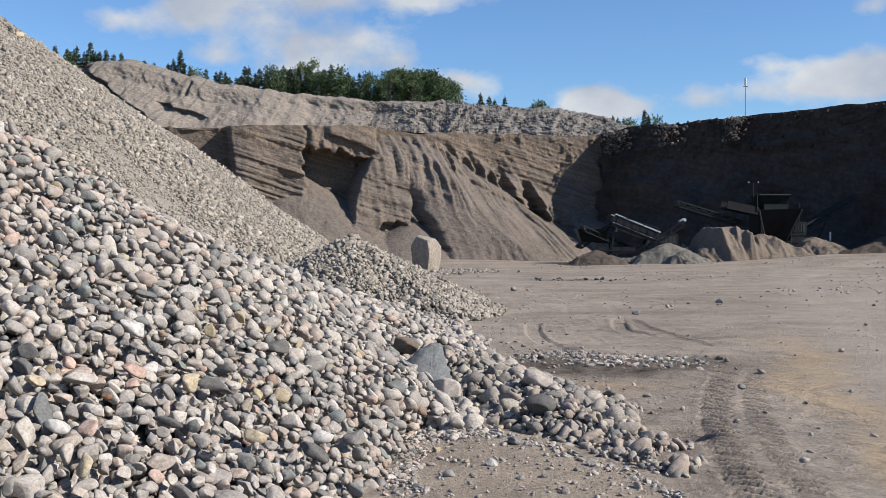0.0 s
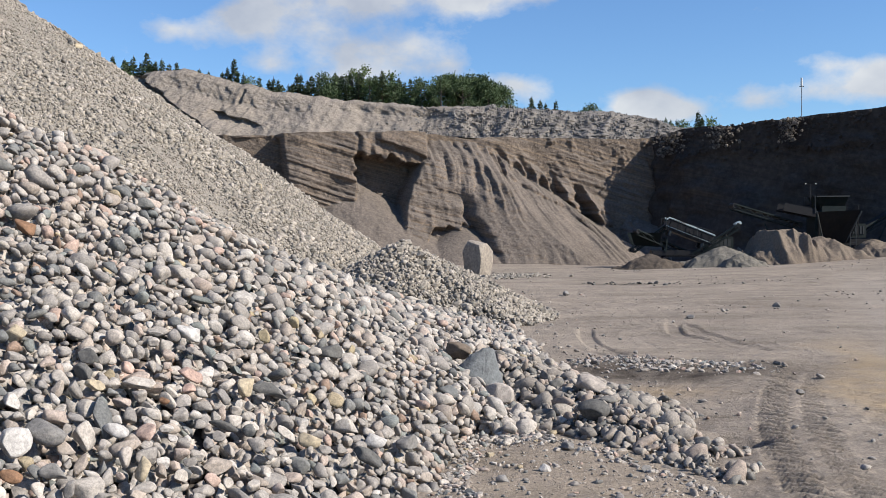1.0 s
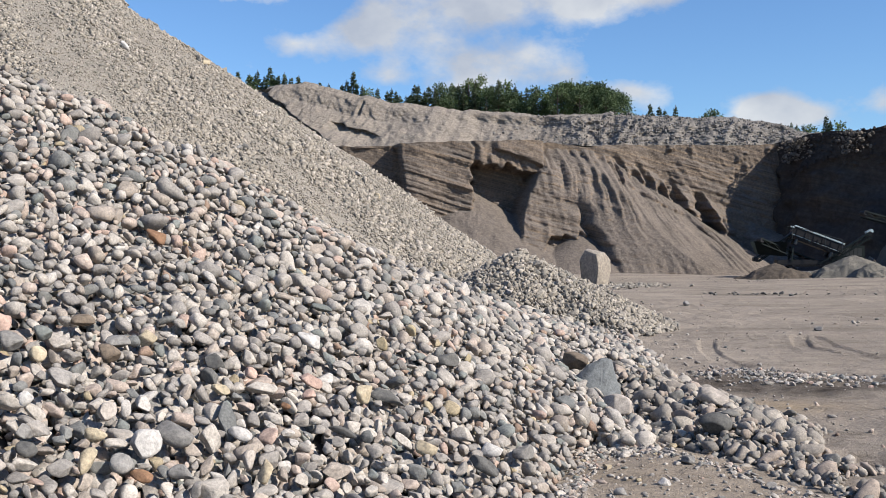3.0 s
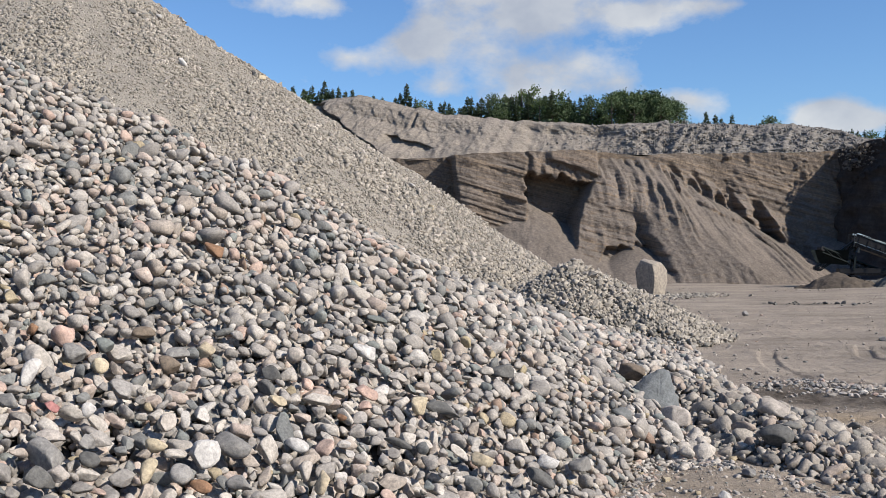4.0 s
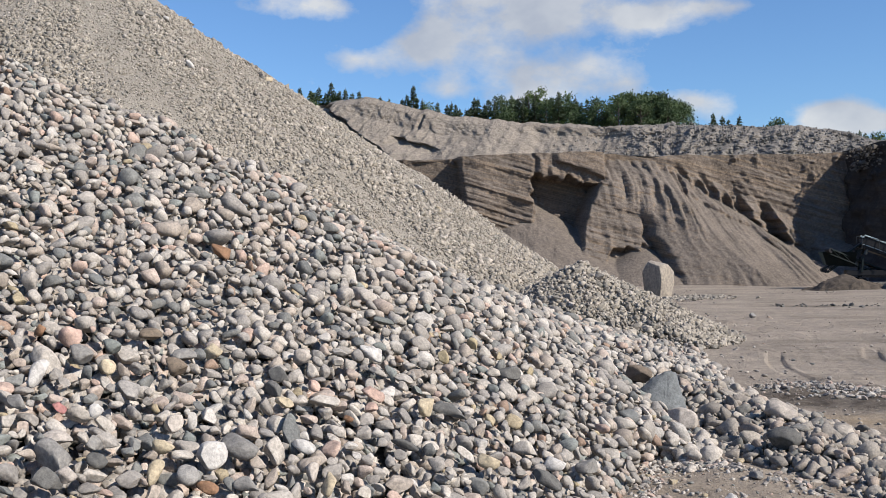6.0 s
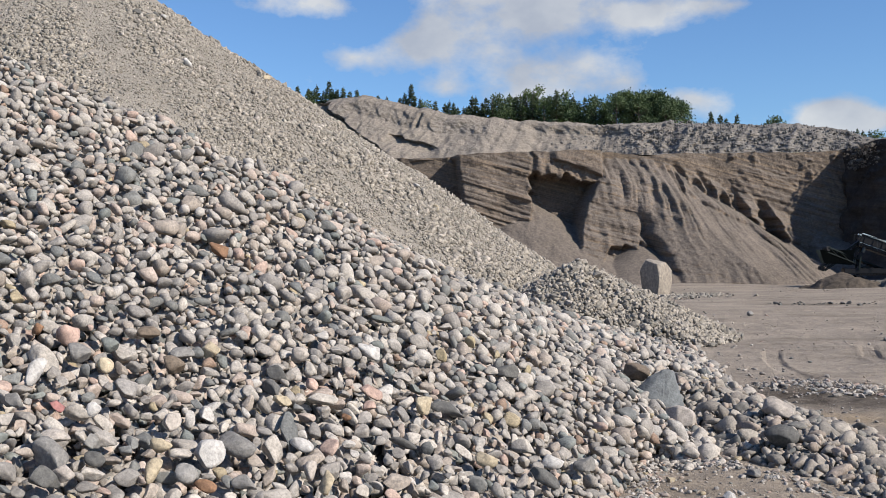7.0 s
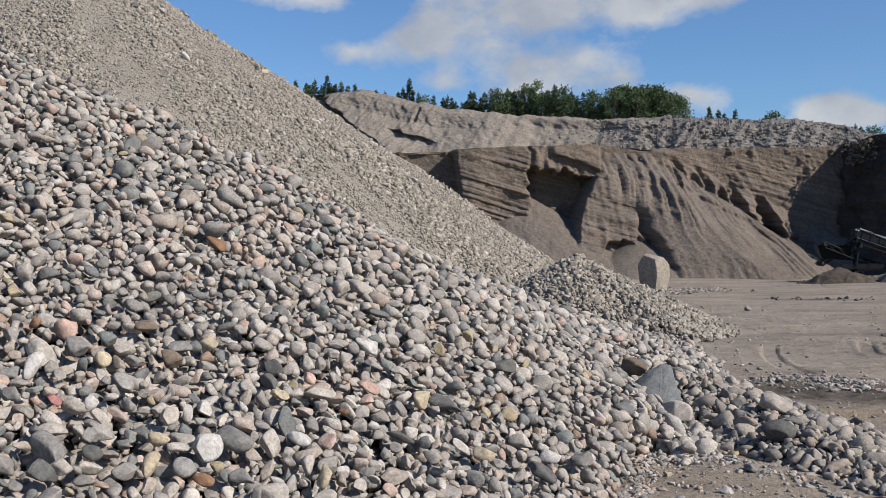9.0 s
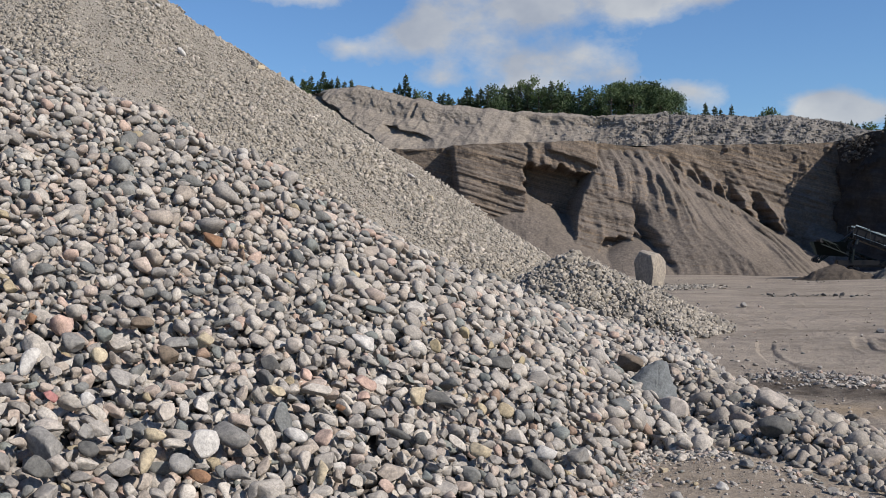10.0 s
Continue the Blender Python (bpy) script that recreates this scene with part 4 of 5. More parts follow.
put("distant_cobbles", joined_stones("distant_cobbles", p2[distant], n2[distant], upper[distant, 2], 1, 17, False), M_COBBLE, cobble_pile, kind="stuff")
shapes, faces = stone_shapes(3, 20, 8, False)
single_meshes = [mesh_arrays("cobble", s, faces) for s in shapes]
for me in single_meshes:
    me.materials.append(M_COBBLE)
frames = turns(n2[single], rng, 0.5)
for i, fr, r in zip(single, frames, upper[single, 2]):
    ob = new("cobble", single_meshes[int(rng.integers(0, 20))])
    ob.parent = cobble_pile
    size = Vector((r * rng.uniform(1.1, 1.6), r * rng.uniform(0.85, 1.15), r * rng.uniform(0.58, 0.9)))
    ob.matrix_basis = Matrix.LocRotScale(Vector(p2[i]), Matrix(fr.tolist()).to_quaternion(), size)


TINTS = {"white": (0.374, 0.359, 0.343), "pink": (0.367, 0.261, 0.218), "tan": (0.359, 0.304, 0.218), "yellow": (0.30, 0.25, 0.16), "brown": (0.148, 0.117, 0.09), "dark": (0.096, 0.094, 0.09),
         "grey": (0.195, 0.187, 0.178), "rust": (0.203, 0.117, 0.07), "green": (0.156, 0.167, 0.158), "red": (0.281, 0.133, 0.125), "blue": (0.133, 0.142, 0.147), "pale": (0.335, 0.3, 0.269)}
M_TINT = {k: stone(k + " stone", [(0.0, c), (0.5, tuple(v * 0.97 for v in c))], 45) for k, c in TINTS.items()}
for i, (tint, x, y, w, h) in enumerate(MARKS):
    p, nrm = surface(cobble_height, np.array([x]), np.array([y]))
    me = mesh_arrays("cobble", shapes[i % 20], faces)
    me.materials.append(M_TINT[tint])
    ob = new("cobble", me)
    ob.parent = cobble_pile
    ob["label"] = {"white": "pale speckled cobble", "dark": "dark grey slab-like cobble", "rust": "rusty brown flat cobble"}.get(tint, tint + " cobble")
    face = Vector((nrm[0][0], nrm[0][1] - 0.5, nrm[0][2])).normalized()
    side = Vector((1, 0.1 * (i % 5 - 2), 0.12 * (i % 3 - 1)))
    side = (side - face * side.dot(face)).normalized()
    turn = Matrix((side, face.cross(side), face)).transposed()
    ob.matrix_basis = Matrix.LocRotScale(Vector(p[0]) + face * 0.035, turn.to_quaternion(), Vector((w * 1.05, h * 1.1, 0.75 * min(w, h) + 0.01)))


# ---- the gravel cone behind ----
CONE = (-19.8, 30.0, 12.7, 0.694)


def cone_height(x, y):
    d = np.hypot(x - CONE[0], y - CONE[1])
    return CONE[2] - CONE[3] * d + 0.10 * fbm(x * 0.4, y * 0.4, 3, 81) + 0.05 * fbm(x * 2, y * 2, 3, 82)


gravel_pile = empty("gravel_pile", "tall cone of crushed grey gravel", "gravel heap")
th, rr = np.meshgrid(np.linspace(0, 2 * math.pi, 260), np.linspace(0.0, 19.0, 110))
cx, cy = CONE[0] + rr * np.cos(th), CONE[1] + rr * np.sin(th)
put("pile_body", mesh_arrays("pile_body", np.stack((cx.ravel(), cy.ravel(), cone_height(cx.ravel(), cy.ravel())), 1), grid_faces(*th.shape)), M_GRAVEL, gravel_pile)
n = 104000
ang, rad = rng.uniform(-1.75, 0.25, n), 18.6 * np.sqrt(rng.uniform(0.03, 1, n))
sx, sy = CONE[0] + rad * np.cos(ang), CONE[1] + rad * np.sin(ang)
# coarse and fine runs down the slope
lane_ = fbm(ang * 9 + 0.3 * vnoise(rad * 0.3, ang * 4, 84), rad * 0.10, 3, 83)
coarse = step(-0.5, 0.6, lane_ + 0.5 * vnoise(ang * 3, rad * 0.45, 85)) * 0.75 + 0.25 * step(12, 18, rad)
keep = rng.uniform(0, 1, n) < 0.62 + 0.38 * coarse
g, gn = surface(cone_height, sx[keep], sy[keep])
coarse, rad = coarse[keep], rad[keep]
size = (0.019 + 0.010 * coarse) + (0.026 + 0.05 * coarse) * rng.uniform(0, 1, len(g)) ** 4 + 0.012 * (rad / 18.6) ** 3
put("gravel", joined_stones("gravel", g + gn * size[:, None] * 0.15, gn, size, 0, 9, False, 0.6, 0.62), M_CRUSH, gravel_pile, kind="stuff")

# the rest of the cone, seen from no near place, and stones that stand out on it
n = 5000
ang, rad = rng.uniform(0.25, 2 * math.pi - 1.75, n), 18.6 * np.sqrt(rng.uniform(0.0, 1, n))
g, gn = surface(cone_height, CONE[0] + rad * np.cos(ang), CONE[1] + rad * np.sin(ang))
put("back_gravel", joined_stones("back_gravel", g, gn, rng.uniform(0.08, 0.15, n), 0, 10, True, 0.6), M_CRUSH, gravel_pile, kind="stuff")
for i, (x, y, r, tint) in enumerate(((-7.22, 27.45, 0.15, "white"), (-13.48, 25.9, 0.19, "white"), (-6.45, 26.7, 0.14, "tan"), (-9.35, 24.2, 0.15, "dark"), (-15.95, 27.4, 0.16, "dark"), (-15.4, 28.0, 0.15, "white"),
                                     (-15.6, 27.9, 0.12, "dark"), (-12.7, 29.1, 0.16, "dark"), (-12.5, 29.2, 0.18, "tan"), (-12.9, 29.5, 0.13, "dark"), (-9.4, 24.0, 0.10, "grey"), (-11.5, 22.7, 0.09, "dark"))):
    p, nrm = surface(cone_height, np.array([x]), np.array([y]))
    me = mesh_arrays("stone", shapes[(i * 3) % 20], faces)
    me.materials.append(M_TINT[tint])
    ob = new("stone", me)
    ob.parent = gravel_pile
    ob.matrix_basis = Matrix.LocRotScale(Vector(p[0] + nrm[0] * r * 0.35), Euler((0.4 * i, 0.7 * i, i)).to_quaternion(), Vector((r, r * 0.75, r * 0.6)))


# ---- boulders and loose stones ----
def block_mesh(name, seed, stretch, cuts=9, level=4, keep=(0.5, 0.78)):
    """A broken block: few large flats, softened edges, small chips."""
    r = np.random.default_rng(seed)
    v, f = ico(level)
    v = v * np.array(stretch)
    for k in range(cuts):
        nrm = r.normal(size=3)
        nrm /= np.linalg.norm(nrm)
        reach = (v @ nrm).max()
        d = v @ nrm - reach * r.uniform(*keep)
        v -= np.maximum(0, d)[:, None] * nrm * 0.98
    a = fbm(v[:, 0] * 4 / max(stretch) + v[:, 2] * 2.7, v[:, 1] * 4 / max(stretch) - v[:, 2] * 2.1, 4, seed)
    v *= 1 + 0.028 * a[:, None]
    return mesh_arrays(name, v, f)


def boulder(label, tint, place, stretch, turn, seed, cuts=9, keep=(0.5, 0.78)):
    me = block_mesh("boulder", seed, stretch, cuts, 4, keep)
    ob = put("boulder", me, M_TINT[tint] if isinstance(tint, str) else tint, label=label, category="boulder")
    ob.matrix_basis = pose(*place, *turn)
    return ob


def on_pile(x, y, up):
    return (x, y, float(max(cobble_height(np.array([x]), np.array([y]))[0], 0)) + up)


def hull_rock(label, tint, points, bevel, place, turn, seed):
    """A block with broken faces: the hull of a few corners, its edges worn."""
    bm = bmesh.new()
    for p in points:
        bm.verts.new(p)
    bmesh.ops.convex_hull(bm, input=bm.verts[:])
    bmesh.ops.delete(bm, geom=list({v for v in bm.verts if not v.link_faces}), context="VERTS")
    bmesh.ops.dissolve_limit(bm, angle_limit=0.12, verts=bm.verts[:], edges=bm.edges[:])
    bmesh.ops.bevel(bm, geom=bm.edges[:], offset=bevel, segments=2, profile=0.6, affect="EDGES")
    bmesh.ops.triangulate(bm, faces=bm.faces[:])
    bmesh.ops.subdivide_edges(bm, edges=[e for e in bm.edges if e.calc_length() > bevel * 1.5], cuts=3, use_grid_fill=True)
    bmesh.ops.triangulate(bm, faces=bm.faces[:])
    for v in bm.verts:
        k = 2.2 / (bevel * 12)
        v.co += v.normal * bevel * 0.45 * noise.fractal(v.co * k + Vector((seed, 0, 0)), 0.9, 2.0, 4)
    for f in bm.faces:
        f.smooth = True
    me = bpy.data.meshes.new("boulder")
    bm.to_mesh(me)
    bm.free()
    ob = put("boulder", me, M_TINT[tint] if isinstance(tint, str) else tint, label=label, category="boulder")
    ob.matrix_basis = pose(*place, *turn)
    return ob


hull_rock("dark blue-grey angular block lying on the cobbles", "blue",
          [(-0.04, 0.0, 0.22), (0.06, 0.02, 0.21), (0.17, 0.0, 0.04), (0.26, -0.04, -0.13), (0.20, -0.12, -0.23), (0.04, -0.22, -0.24), (-0.20, -0.16, -0.13), (-0.27, -0.02, -0.04), (-0.15, 0.0, 0.11), (0.10, 0.24, 0.17), (0.26, 0.22, -0.12), (-0.14, 0.25, -0.10), (0.0, 0.1, -0.3)],
          0.03, on_pile(-0.13, 10.5, 0.13), (0, 14, 4), 3)
boulder("brown slab of rock half buried among cobbles", "brown", on_pile(-0.42, 10.75, 0.07), (0.20, 0.15, 0.12), (5, 10, 8), 5, 11)
boulder("dark slate-grey rock at the toe of the heap", "dark", on_pile(0.85, 8.8, 0.04), (0.16, 0.13, 0.11), (0, -12, 5), 8, 9)
boulder("pale rounded stone below the block", "pale", on_pile(0.05, 10.0, 0.05), (0.17, 0.14, 0.115), (0, 10, 12), 15, 8, (0.6, 0.85))
boulder("long beige stone on the toe of the heap", "pale", on_pile(0.95, 10.0, 0.04), (0.20, 0.12, 0.09), (0, 20, -8), 16, 8, (0.6, 0.85))
M_BOULDER = stone("weathered granite", [(0.0, (0.226, 0.199, 0.168)), (0.5, (0.211, 0.187, 0.16))], 6)
hull_rock("big pale granite boulder at the foot of the bank", M_BOULDER,
          [(-0.62, 0.35, -0.95), (-0.30, -0.66, -0.95), (0.45, -0.30, -0.95), (0.62, 0.6, -0.95), (-0.80, 0.30, 0.30), (-0.62, 0.0, 0.86), (-0.30, -0.66, 0.66), (0.30, -0.40, 0.74), (0.82, 0.05, 0.36), (0.72, 0.6, 0.4), (-0.2, 0.6, 0.95), (0.80, -0.02, -0.25), (-0.26, -0.80, -0.05)],
          0.05, (-0.80, 50.0, 0.80), (0, 0, 26), 7)

rng = np.random.default_rng(11)


def loose(name, label, x, y, r, level, seed, angular=False, material=None, sink=0.2):
    p, nn = surface(lambda a, b: ground_height(a, b), x, y)
    p[:, 2] += r * sink
    put(name, joined_stones(name, p, nn, r, level, seed, angular, 0.4, 0.6), material or M_COBBLE, label=label, category="stones", kind="stuff")


def spread(n, x0, x1, y0, y1):
    return rng.uniform(x0, x1, n), rng.uniform(y0, y1, n)


# fine gravel and pebbles on the bare sand in front of the toe
x, y = spread(14000, -1.2, 2.4, 4.6, 9.6)
k = sand_patch(x, y)
m = (k > -0.05) & (rng.uniform(0, 1, len(x)) < 0.35 + 0.65 * np.exp(-np.maximum(0, k) * 3.0))
loose("pebbles", "small pebbles scattered on bare sand", x[m], y[m], 0.004 + 0.02 * rng.uniform(0, 1, m.sum()) ** 6, 1, 21)
x, y = spread(45, -0.5, 1.9, 5.6, 9.0)
m = sand_patch(x, y) > 0.0
loose("pebbles", "loose cobbles lying on bare sand", x[m], y[m], rng.uniform(0.018, 0.045, m.sum()), 2, 22)
# small stones along the band between the toe and the sand
x, y = spread(2600, -0.4, 2.0, 6.4, 9.7)
k = sand_patch(x, y)
m = (np.abs(k - 0.12 + 0.1 * vnoise(x * 3, y * 3, 6)) < 0.16)
loose("pebbles", "band of small broken stones at the toe", x[m], y[m], rng.uniform(0.012, 0.032, m.sum()), 1, 23, True)
# where the toe meets the flank of the heap
x, y = spread(900, -0.8, 0.5, 8.3, 9.9)
loose("pebbles", "small stones where the toe meets the heap", x, y, 0.012 + 0.04 * rng.uniform(0, 1, 900) ** 2, 1, 35)
# strip of dark rubble on the floor
x, y = spread(4200, 0.9, 3.9, 12.0, 15.0)
m = np.exp(-((x - 2.2) / 1.1) ** 2 - ((y - 13.8 + 0.12 * (x - 2)) / 0.6) ** 2) > rng.uniform(0, 1, len(x))
loose("rubble", "strip of small stones on damp sand", x[m], y[m], 0.010 + 0.045 * rng.uniform(0, 1, m.sum()) ** 4, 1, 24, True)
# beyond the toe: stones rolled off, thinning out over the floor
x, y = spread(9000, 0.0, 9.0, 7.0, 34.0)
edge = np.interp(y, [6.6, 9.0, 10.7, 14.9, 20, 24, 30], [1.9, 1.75, 1.7, 1.1, 0.9, 0.9, 0.2])
m = (x > edge - 0.2) & (np.exp(-(x - edge) / 0.9) + 0.03 > rng.uniform(0, 1, len(x)))
loose("loose_stones", "loose stones thinning out over the sand floor", x[m], y[m], 0.006 + 0.045 * rng.uniform(0, 1, m.sum()) ** 7, 1, 25)
x, y = spread(13000, -2.0, 24.0, 14.0, 60.0)
m = vnoise(x * 0.35, y * 0.2, 9) + rng.uniform(-0.45, 0.45, len(x)) > 0.25
loose("loose_stones", "small stones strewn over the far floor", x[m], y[m], 0.009 + 0.05 * rng.uniform(0, 1, m.sum()) ** 12, 0, 26, False, M_TOE)
x, y = rng.normal(5.2, 1.3, 40), rng.normal(40.0, 0.9, 40)
loose("clods", "dark clods of damp soil on the far floor", x, y, 0.03 + 0.09 * rng.uniform(0, 1, 40) ** 3, 1, 30, True, M_TINT["dark"])
# rubble round the big boulder
x, y = rng.normal(0.6, 0.9, 420), rng.normal(49.4, 1.3, 420)
loose("rubble", "grey rubble round the boulder", x, y, rng.uniform(0.05, 0.22, 420) ** 1.2, 1, 27, True, M_CRUSH)
for x, y, r in ((2.2, 30.6, 0.14), (0.78, 27.0, 0.17), (0.45, 27.6, 0.2), (4.2, 21.5, 0.10), (7.0, 25.0, 0.12), (3.3, 10.9, 0.05)):
    s = boulder("single stone lying on the sand floor", "grey", (x, y, float(ground_height(np.array([x]), np.array([y]))[0]) + r * 0.45), (r, r * 0.8, r * 0.7), (0, 0, 40 * x), int(x * 10), 14, (0.62, 0.85))
for x, y, r, tint in ((0.58, 8.05, 0.07, "grey"), (-0.05, 7.75, 0.05, "tan"), (0.35, 7.15, 0.06, "white"), (1.1, 7.3, 0.05, "grey"), (0.05, 6.85, 0.05, "grey")):
    boulder("single cobble lying on the bare sand", tint, (x, y, float(ground_height(np.array([x]), np.array([y]))[0]) + r * 0.3), (r * 1.2, r * 0.8, r * 0.55), (0, 0, 60 * x), int(y * 10), 8)

# broken rock on the upper bank
M_SHALE = stone("broken grey rock", [(0.0, (0.156, 0.148, 0.14)), (0.4, (0.101, 0.098, 0.095)), (0.75, (0.211, 0.199, 0.187))], 10)
u, q = along(UPPER, 0.2, 3)
pick = rng.integers(0, len(u), 16000)
drop = rng.uniform(0.0, 5.0, 16000)
x, y = q[pick, 0], q[pick, 1] - drop / 0.62 - 0.2
keep = (x > -12) & (step(-12, 2, x) > rng.uniform(0, 1, len(x)))
x, drop, y = x[keep], drop[keep], y[keep]
z = np.interp(x, [p[0] for p in UPPER], [p[2] for p in UPPER]) - drop
rubble = ridge(x * 0.36 + 0.1 * drop, drop * 0.15, 3, 51) * 0.55 * step(0, 0.6, drop) + 0.36 * fbm(x * 1.2, z * 1.5, 4, 52, 0.65) * step(0, 0.6, drop)
keep = z > 9.2
p = np.stack((x, y - rubble * step(-9, -2, x), z), 1)[keep]
put("rubble", joined_stones("rubble", p, np.tile((0.0, -0.5, 0.85), (len(p), 1)), 0.03 + 0.11 * rng.uniform(0, 1, len(p)) ** 4, 1, 29, True, 0.7), M_SHALE,
    label="broken rock on the upper gravel bank", category="stones", kind="stuff")


M_HEAPSTONE = stone("brown broken rock", [(0.0, (0.133, 0.113, 0.094)), (0.4, (0.094, 0.082, 0.07)), (0.75, (0.164, 0.14, 0.117))], 10)
# stones in the gravel layer along the lip of the shaded bank
u, q = along(SHADED, 0.4, 6)
d = np.gradient(q[:, :2], axis=0)
d /= np.linalg.norm(d, axis=1)[:, None]
pick = rng.integers(int(14 / 0.4), int(52 / 0.4), 3000)
slide = rng.uniform(-0.35, 0.35, (3000, 1)) * d[pick]
drop = 0.1 + 2.6 * rng.uniform(0, 1, 3000) ** 1.6
# three knots of cobbles that stick out into the sun
pick[:420] = np.clip(rng.normal(19.6 / 0.4, 1.1, 420), 30, 60).astype(int)
pick[200:420] = np.clip(rng.normal(15.4 / 0.4, 1.4, 220), 28, 60).astype(int)
pick[420:640] = np.clip(rng.normal(24.2 / 0.4, 0.7, 220), 40, 80).astype(int)
jut = np.zeros(3000)
jut[:640] = rng.uniform(0.35, 1.1, 640)
drop[:640] = 0.15 + 1.6 * rng.uniform(0, 1, 640) ** 1.4
reach_out = shaded_reach(q[pick, 0], drop, q[pick, 2] - drop, u[pick], q[pick, 2]) + jut + 0.05
p = np.stack((q[pick, 0] + reach_out * d[pick, 1], q[pick, 1] - reach_out * d[pick, 0], q[pick, 2] - drop), 1)
p[:, :2] += slide
# these stones share the bank's painted shade colour; knots below keep their own
put("rubble", joined_stones("rubble", p[640:], np.tile((-0.5, -0.5, 0.7), (2360, 1)), 0.04 + 0.16 * rng.uniform(0, 1, 2360) ** 4, 1, 31, True, 0.7), M_SHADETILL,
    label="stones coloured dark for shade in the gravel layer of the shaded bank", category="stones", kind="stuff")
put("rubble", joined_stones("rubble", p[:640], np.tile((-0.5, -0.5, 0.7), (640, 1)), 0.04 + 0.11 * rng.uniform(0, 1, 640) ** 3, 1, 32, True, 0.7), M_HEAPSTONE,
    label="knots of brown cobbles that stick out of the shaded bank", category="stones", kind="stuff")


# ---- mounds by the machines ----
def spoil(label, material, x, y, height, rx, ry, flutes, seed, flat=1.0):
    u, w = np.meshgrid(np.linspace(-1.15, 1.15, 110), np.linspace(-1.15, 1.15, 90))
    gx_, gy_ = x + u * rx, y + w * ry
    r = np.hypot(u, w)
    h = height * np.maximum(-0.2, 1 - np.sqrt(r ** 2 + 0.012) * (1 + 0.22 * fbm(u * 2.2, w * 2.2, 3, seed)))
    h += flutes * height * 0.14 * ridge(u * 3.2 + 0.4 * w, w * 0.8, 2, seed + 1) * step(0.05, 0.35, r) * (1 - step(0.8, 1.05, r))
    h = np.minimum(h, flat * height) + 0.03 * height * fbm(u * 9, w * 9, 3, seed + 2)
    z = ground_height(gx_.ravel(), gy_.ravel(), False) + h.ravel() - 0.06
    ob = put("sand_mound", mesh_arrays("sand_mound", np.stack((gx_.ravel() - x, gy_.ravel() - y, z), 1), grid_faces(*u.shape)), material, label=label, category="mound")
    ob.matrix_basis = pose(x, y, 0)
    return ob


M_HEAPSAND = earth("dug sand", (0.166, 0.136, 0.110), (0.119, 0.098, 0.080), 9, 0.0, 0.95, 0.06)
M_HEAPGREY = earth("screened gravel", (0.156, 0.144, 0.125), (0.117, 0.109, 0.094), 12, 0.0, 0.95, 0.05)
# darker dug sand: one damp heap, and painted shade on the wall-side banks
M_DAMPSHADE = earth("dug sand, damp and shade-dark", (0.101, 0.082, 0.066), (0.066, 0.055, 0.045), 9, 0.0, 0.95, 0.06)
spoil("low heap of damp brown sand", M_DAMPSHADE, 9.0, 58.0, 1.0, 2.3, 2.2, 0.3, 3)
spoil("rounded heap of screened grey gravel", M_HEAPGREY, 13.2, 58.0, 1.45, 2.6, 2.3, 0.1, 5)
spoil("small heap of fine grey gravel", M_HEAPGREY, 13.6, 55.6, 0.9, 1.4, 1.3, 0.1, 7)
spoil("fluted heap of freshly dug sand", M_HEAPSAND, 16.5, 58.6, 2.5, 2.7, 2.6, 1.4, 9, 0.8)
spoil("heap of dug sand with rough flanks", M_HEAPSAND, 19.2, 59.5, 1.7, 2.9, 2.6, 0.6, 11)
spoil("low heap of coarse sand", M_HEAPSAND, 22.9, 61.0, 1.25, 2.3, 2.0, 0.5, 13)
# both banks lie in shadow; their dark colour carries that shade
spoil("low bank of rubble along the wall, coloured dark for shade", M_DAMPSHADE, 26.8, 59.5, 1.1, 3.2, 1.8, 0.5, 15)
spoil("low bank of rubble along the wall, coloured dark for shade", M_DAMPSHADE, 31.8, 56.5, 1.1, 3.4, 1.9, 0.5, 17)
x, y = rng.normal(15.4, 0.6, 160), rng.normal(59.3, 0.4, 160)
loose("rubble", "pale broken stones between the heaps", x, y, rng.uniform(0.08, 0.26, 160), 1, 28, True, M_TINT["white"], 1.2)


# ---- machines ----
M_PAINT = plain("dusty green paint", (0.009, 0.016, 0.016), 0.6, 0.0, 0.05)
M_STEEL = plain("worn grey steel", (0.05, 0.056, 0.058), 0.55, 0.3, 0.08)
M_BRIGHT = plain("bright worn steel", (0.55, 0.62, 0.62), 0.4, 0.4, 0.2)
M_BLACK = plain("black rubber", (0.018, 0.018, 0.02), 0.7, 0.0, 0.10)
M_IRON = plain("dark oily iron", (0.016, 0.016, 0.018), 0.6, 0.1, 0.06)
M_LAMPGLASS = plain("lamp glass", (0.75, 0.75, 0.72), 0.15, 0.0, 0.05)


def box_bm(size, bevel=0.02):
    bm = bmesh.new()
    bmesh.ops.create_cube(bm, size=1.0)
    bmesh.ops.scale(bm, vec=size, verts=bm.verts)
    if bevel:
        bmesh.ops.bevel(bm, geom=bm.edges[:], offset=min(bevel, min(size) * 0.3), segments=2, affect="EDGES")
    return bm


def drum_bm(radius, length, sides=24):
    bm = bmesh.new()
    bmesh.ops.create_cone(bm, cap_ends=True, segments=sides, radius1=radius, radius2=radius, depth=length)
    bmesh.ops.bevel(bm, geom=[e for e in bm.edges if len(e.link_faces) == 2 and any(len(f.verts) > 4 for f in e.link_faces)], offset=radius * 0.12, segments=2, affect="EDGES")
    return bm


def block(name, size, m, material, parent, label="", bevel=0.03):
    bm = box_bm(size, bevel)
    bmesh.ops.transform(bm, matrix=m, verts=bm.verts)
    return part(name, bm, material, parent, label)


